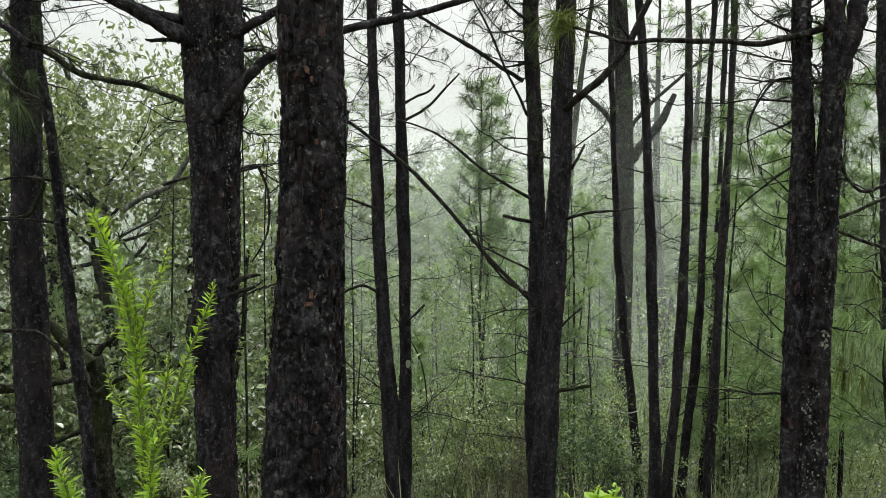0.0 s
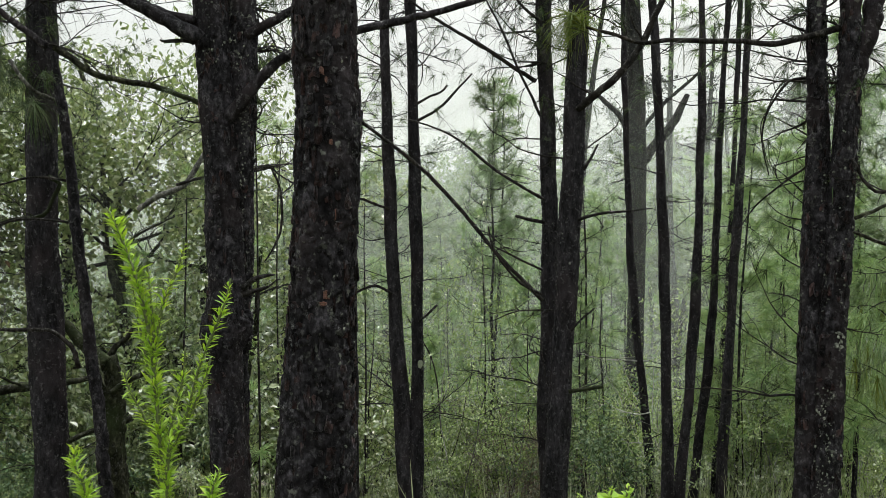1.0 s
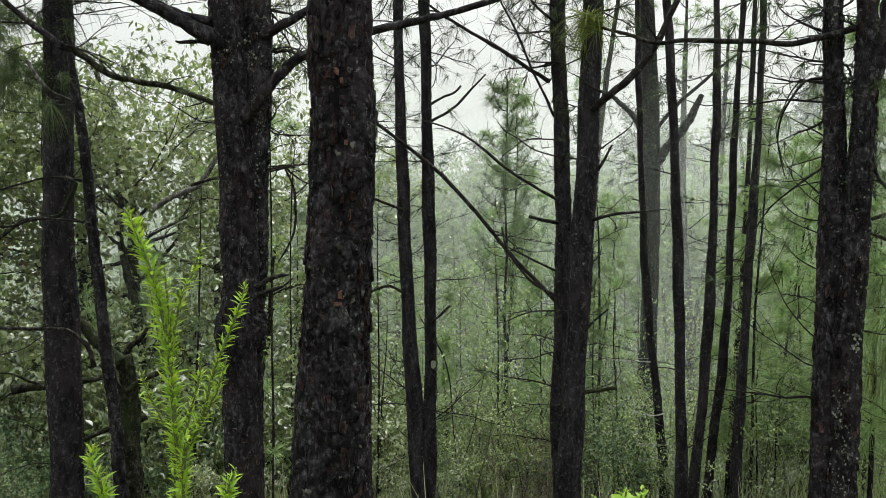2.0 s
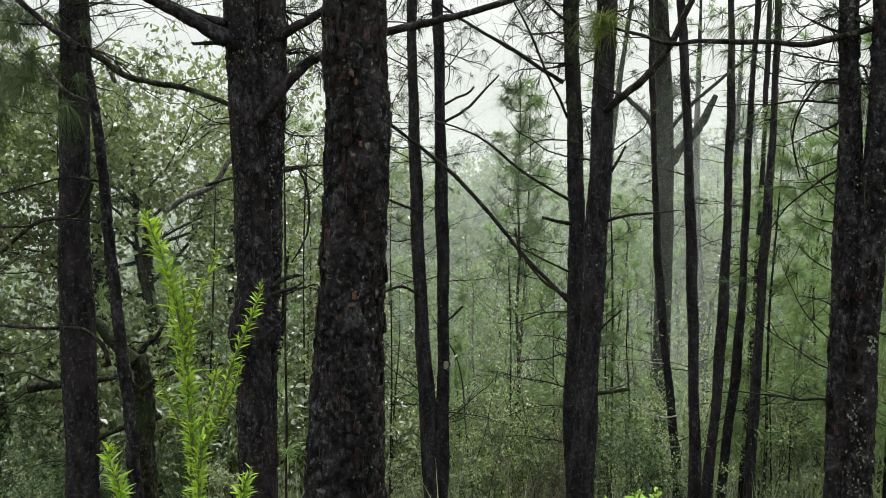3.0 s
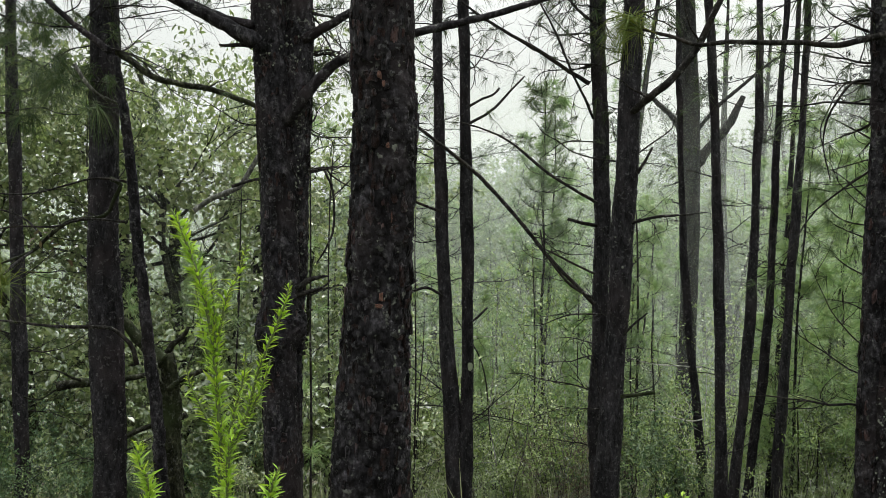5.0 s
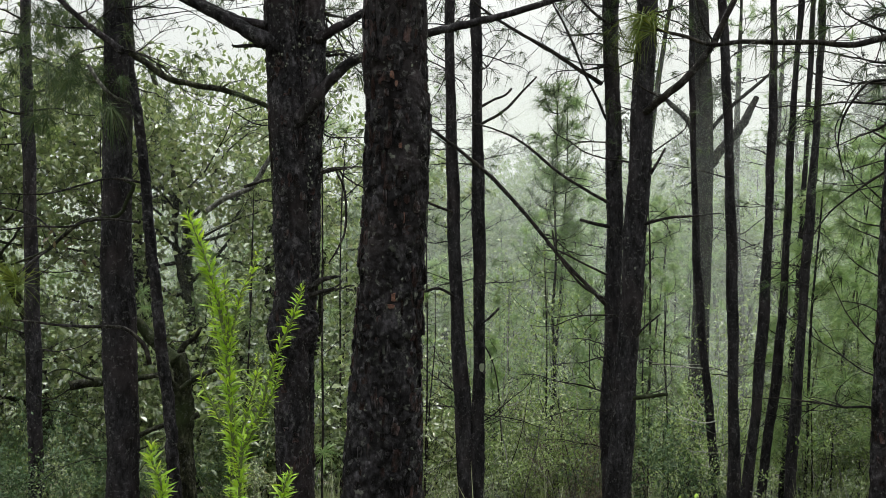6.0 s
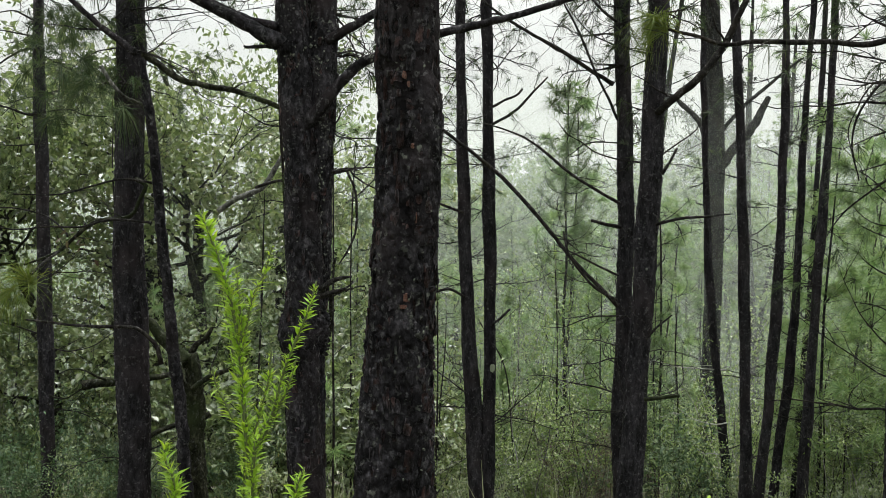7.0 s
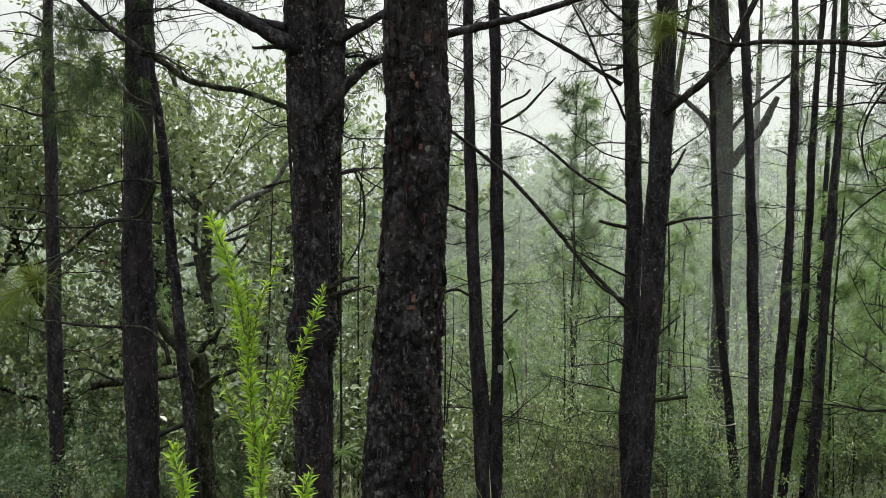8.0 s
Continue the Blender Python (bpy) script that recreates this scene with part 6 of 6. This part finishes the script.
# ---- a pine behind the double one, with curved twigs that end in long brushes ----
def brush_pine():
    trunk = to_ground([(4.02, 9.70, 3.6, 0.035), (4.03, 9.68, 2.4, 0.045), (4.02, 9.66, 1.2, 0.052), (4.00, 9.62, 0.0, 0.058), (3.98, 9.60, -1.4, 0.064)], 1.2, 6.5)
    base = np.array(trunk[-1][:3]) + np.array([0, 0, 0.1])
    t = thing("pine_tree", base, "slim young pine with curved twigs and long dark brushes", "pine tree")
    V, F = bark_trunk(trunk, 20, 0.06, (0.03, 0.05), 0.006, 31.0)
    part("trunk", V - base, F, BARK, t)
    for k, rows in enumerate((
        [(3.98, 9.60, 3.10, 0.011), (3.70, 9.60, 3.15, 0.010), (3.57, 9.60, 3.04, 0.009), (3.48, 9.60, 2.85, 0.008), (3.40, 9.60, 2.64, 0.007), (3.44, 9.60, 2.41, 0.006), (3.49, 9.60, 2.22, 0.005), (3.56, 9.60, 2.10, 0.004)],
        [(4.00, 9.60, 2.50, 0.011), (3.77, 9.60, 2.63, 0.009), (3.52, 9.60, 2.76, 0.006), (3.42, 9.60, 2.83, 0.004)],
        [(4.00, 9.60, 1.80, 0.011), (3.78, 9.60, 2.00, 0.009), (3.59, 9.60, 2.16, 0.006), (3.38, 9.60, 2.25, 0.004)],
        [(4.00, 9.60, 2.06, 0.010), (3.71, 9.60, 2.00, 0.008), (3.56, 9.60, 1.96, 0.006), (3.33, 9.60, 2.00, 0.004)],
        [(4.00, 9.60, 1.59, 0.010), (3.72, 9.60, 1.63, 0.008), (3.56, 9.60, 1.72, 0.006), (3.46, 9.60, 1.84, 0.004)],
        [(4.00, 9.60, 1.42, 0.010), (3.77, 9.60, 1.51, 0.008), (3.59, 9.60, 1.59, 0.006), (3.50, 9.60, 1.66, 0.004)],
        [(4.00, 9.60, 1.00, 0.010), (3.73, 9.60, 1.14, 0.008), (3.60, 9.60, 1.24, 0.006), (3.53, 9.60, 1.33, 0.004)],
        [(4.00, 9.60, 2.34, 0.010), (3.71, 9.60, 2.25, 0.008), (3.52, 9.60, 2.20, 0.006), (3.39, 9.60, 2.25, 0.004)],
        [(4.00, 9.60, 2.90, 0.010), (3.86, 9.56, 3.00, 0.008), (3.80, 9.52, 2.98, 0.006)],
        [(4.02, 9.60, 0.60, 0.010), (3.76, 9.62, 0.74, 0.008), (3.50, 9.64, 0.78, 0.004)],
        [(4.04, 9.60, 1.9, 0.010), (4.3, 9.62, 2.05, 0.008), (4.55, 9.64, 2.1, 0.004)],
        [(4.04, 9.60, 1.2, 0.010), (4.35, 9.62, 1.3, 0.008), (4.6, 9.64, 1.5, 0.004)],
        [(4.04, 9.60, 2.6, 0.010), (4.3, 9.66, 2.7, 0.008), (4.5, 9.7, 2.75, 0.004)],
    )):
        g = np.random.default_rng(520 + k)
        twig = limb(t, base, rows, TWIG, 5, 0.05, 0 if k == 0 else 1, 540 + k, "branch")
        if k == 0:
            continue
        P = np.array(rows)[:, :3]
        way = P[-1] - P[-2]
        nd = Pile()
        needle_tuft(nd, P[-1], way + np.array([0, 0, 0.05]), g, 60, 0.25, 0.0022, 0.75, 0.45)
        needle_tuft(nd, (P[-1] + P[-2]) / 2, way, g, 34, 0.23, 0.0022, 0.8, 0.6)
        if k % 2:
            needle_tuft(nd, P[-2] + g.normal(0, 0.05, 3), way + np.array([0, 0, -0.2]), g, 34, 0.24, 0.0022, 0.7, 0.8)
        tagged(part("needles", *nd.arrays(base), NEEDLE_MID, twig, smooth=False), kind="stuff")


brush_pine()


# ---- the slender young pine that stands alone against the sky ----
def spire_pine(x, y, height, seed):
    g = np.random.default_rng(seed)
    z0 = float(floor_at(x, y))
    base = np.array([x, y, z0])
    t = thing("young_pine", base, "slender young pine with upswept needle brushes, hazy", "pine sapling", "young pines")
    path = smooth_path([(g.normal(0, 0.015), 0, z - 0.1, 0.042 * (1 - z / height) + 0.006) for z in np.linspace(0, height, 9)], 0.1)
    part("trunk", *tube(path, 8), BARK_GREY, t)
    z = height * 0.48
    while z < height * 0.97:
        s = (z / height - 0.42) / 0.58
        for k in range(g.integers(3, 6)):
            a = g.uniform(0, 6.283)
            reach = (0.85 - 0.62 * s) * g.uniform(0.6, 1.15)
            out = np.array([math.cos(a), math.sin(a), 0])
            p0 = np.array([0, 0, z])
            rows = [(*p0, 0.008), (*(p0 + out * reach * 0.5 + (0, 0, 0.12 * reach)), 0.006), (*(p0 + out * reach * 0.85 + (0, 0, 0.42 * reach)), 0.005), (*(p0 + out * reach + (0, 0, 0.8 * reach)), 0.003)]
            twig = part("branch", *tube(smooth_path(rows, 0.12), 4), TWIG, t)
            nd = Pile()
            for q in range(5):
                f = 0.5 + 0.5 * q / 4
                c = p0 + out * reach * f + np.array([0, 0, reach * 0.8 * max(0.0, f - 0.35) / 0.65])
                needle_tuft(nd, c, out * 0.35 + np.array([0, 0, 0.9]), g, 22, g.uniform(0.18, 0.26), 0.0034, 0.75, 0.4)
            tagged(part("needles", *nd.arrays(), NEEDLE_MID, twig, smooth=False), kind="stuff")
        z += g.uniform(0.24, 0.4)
    nd = Pile()
    for q in range(7):
        needle_tuft(nd, (0, 0, height - 0.1 - 0.13 * q), (0, 0, 1), g, 26, 0.16, 0.0032, 0.6, 0.1)
    tagged(part("needles", *nd.arrays(), NEEDLE_MID, t, smooth=False), kind="stuff")


spire_pine(0.655, 14.8, 7.75, 611)


# ---- pale bare twigs and dead limbs on the slim trees ----
for rows, tw in (
    ([(2.71, 11.90, -0.37, 0.012), (2.56, 11.90, -0.37, 0.011), (2.38, 11.90, -0.36, 0.009), (2.03, 11.90, -0.34, 0.008), (1.80, 11.90, -0.28, 0.006), (1.71, 11.90, -0.26, 0.005)], 1),
    ([(2.72, 11.85, -1.08, 0.010), (2.58, 11.85, -1.11, 0.009), (2.38, 11.85, -1.08, 0.007), (2.24, 11.85, -1.03, 0.005), (2.06, 11.85, -0.90, 0.004)], 2),
    ([(2.76, 11.85, -1.52, 0.009), (2.66, 11.85, -1.52, 0.008), (2.44, 11.85, -1.51, 0.006), (2.26, 11.85, -1.54, 0.005), (2.06, 11.85, -1.62, 0.004)], 2),
    ([(2.76, 11.85, -1.72, 0.009), (2.66, 11.85, -1.72, 0.008), (2.53, 11.85, -1.68, 0.006), (2.44, 11.85, -1.61, 0.005), (2.42, 11.85, -1.52, 0.004)], 1),
):
    limb(POLES[0][0], POLES[0][1], rows, TWIG_BARE, 5, 0.05, tw, int(-rows[0][2] * 1000), "branch", "pale bare twig")
for parent, base, rows, tw, mat in (
    (far_left, far_left_base, [(-6.24, 10.40, 3.74, 0.017), (-6.37, 10.40, 3.77, 0.014), (-6.66, 10.40, 3.65, 0.012), (-6.89, 10.40, 3.47, 0.009)], 3, TWIG),
    (far_left, far_left_base, [(-6.27, 10.40, 4.11, 0.014), (-6.43, 10.40, 4.19, 0.012), (-6.58, 10.40, 4.25, 0.009), (-6.89, 10.40, 4.21, 0.007)], 3, TWIG),
    (far_left, far_left_base, [(-6.24, 10.40, 2.93, 0.020), (-6.43, 10.40, 2.94, 0.016), (-6.66, 10.40, 3.02, 0.013), (-7.05, 10.40, 3.11, 0.009)], 3, TWIG),
    (far_left, far_left_base, [(-6.21, 10.40, 3.90, 0.012), (-6.50, 10.40, 3.96, 0.010), (-6.81, 10.40, 4.01, 0.008), (-7.12, 10.40, 3.98, 0.006)], 3, TWIG),
    (far_left, far_left_base, [(-6.14, 10.30, 2.95, 0.011), (-5.77, 10.30, 2.98, 0.010), (-5.58, 10.30, 2.91, 0.008), (-5.28, 10.30, 2.89, 0.007)], 2, TWIG),
    (far_left, far_left_base, [(-6.11, 10.30, 2.56, 0.008), (-6.45, 10.30, 2.53, 0.007), (-6.99, 10.30, 2.55, 0.005)], 2, TWIG),
    (left, left_base, [(-3.46, 7.55, 1.94, 0.013), (-3.58, 7.55, 1.96, 0.012), (-3.78, 7.55, 1.97, 0.010), (-4.03, 7.55, 1.91, 0.009), (-4.36, 7.55, 1.83, 0.007), (-4.80, 7.55, 1.83, 0.006)], 2, TWIG),
    (left, left_base, [(-4.30, 7.60, 1.44, 0.011), (-4.39, 7.70, 1.49, 0.010), (-4.67, 7.90, 1.62, 0.009), (-4.97, 7.90, 1.70, 0.007), (-5.32, 7.90, 1.71, 0.006)], 2, TWIG),
    (left, left_base, [(-3.46, 7.50, 1.58, 0.012), (-3.84, 7.50, 1.60, 0.011), (-4.11, 7.50, 1.53, 0.010), (-4.44, 7.50, 1.53, 0.008), (-4.77, 7.50, 1.50, 0.007), (-5.05, 7.50, 1.56, 0.006)], 2, TWIG),
    (left, left_base, [(-3.87, 7.40, 2.98, 0.020), (-3.80, 7.42, 2.86, 0.018), (-3.71, 7.5, 2.73, 0.017), (-3.70, 7.9, 2.70, 0.016)], 0, TWIG_PALE),
    (far_left, far_left_base, [(-6.10, 10.33, -0.65, 0.014), (-5.80, 10.2, -0.66, 0.011), (-5.50, 10.1, -0.50, 0.009), (-5.25, 10.0, -0.42, 0.006)], 3, BARK_MOSS),
    (far_left, far_left_base, [(-6.15, 10.36, 0.10, 0.010), (-6.40, 10.3, 0.20, 0.009), (-6.70, 10.3, 0.28, 0.006)], 2, TWIG),
):
    limb(parent, base, rows, mat, 6, 0.05, tw, int(abs(rows[0][0] * rows[1][2]) * 1000), "branch")

# low dark evergreen shrub beside the leaning pine
dark_shrub = shrub(67, 1.8, "dark evergreen shrub in the undergrowth", 0.075, 1500, LEAF_DARK, 0.4, stems=TWIG)
stand(dark_shrub, 1.8, 11.2, 0.5, 1.15)
for x, y, a, q in ((1.2, 11.9, 2.5, 0.95), (-5.5, 11.0, 0.3, 0.9), (-6.9, 11.2, 1.7, 1.0), (-4.7, 10.6, 3.1, 0.7), (-6.2, 11.6, 4.4, 0.95), (-7.6, 11.0, 5.2, 0.9), (-3.9, 11.0, 2.2, 0.75), (-5.65, 8.7, 0.8, 0.75), (-4.65, 8.8, 3.6, 0.66), (-5.3, 8.2, 5.0, 0.6)):
    stand_copy(dark_shrub, x, y, a, q)
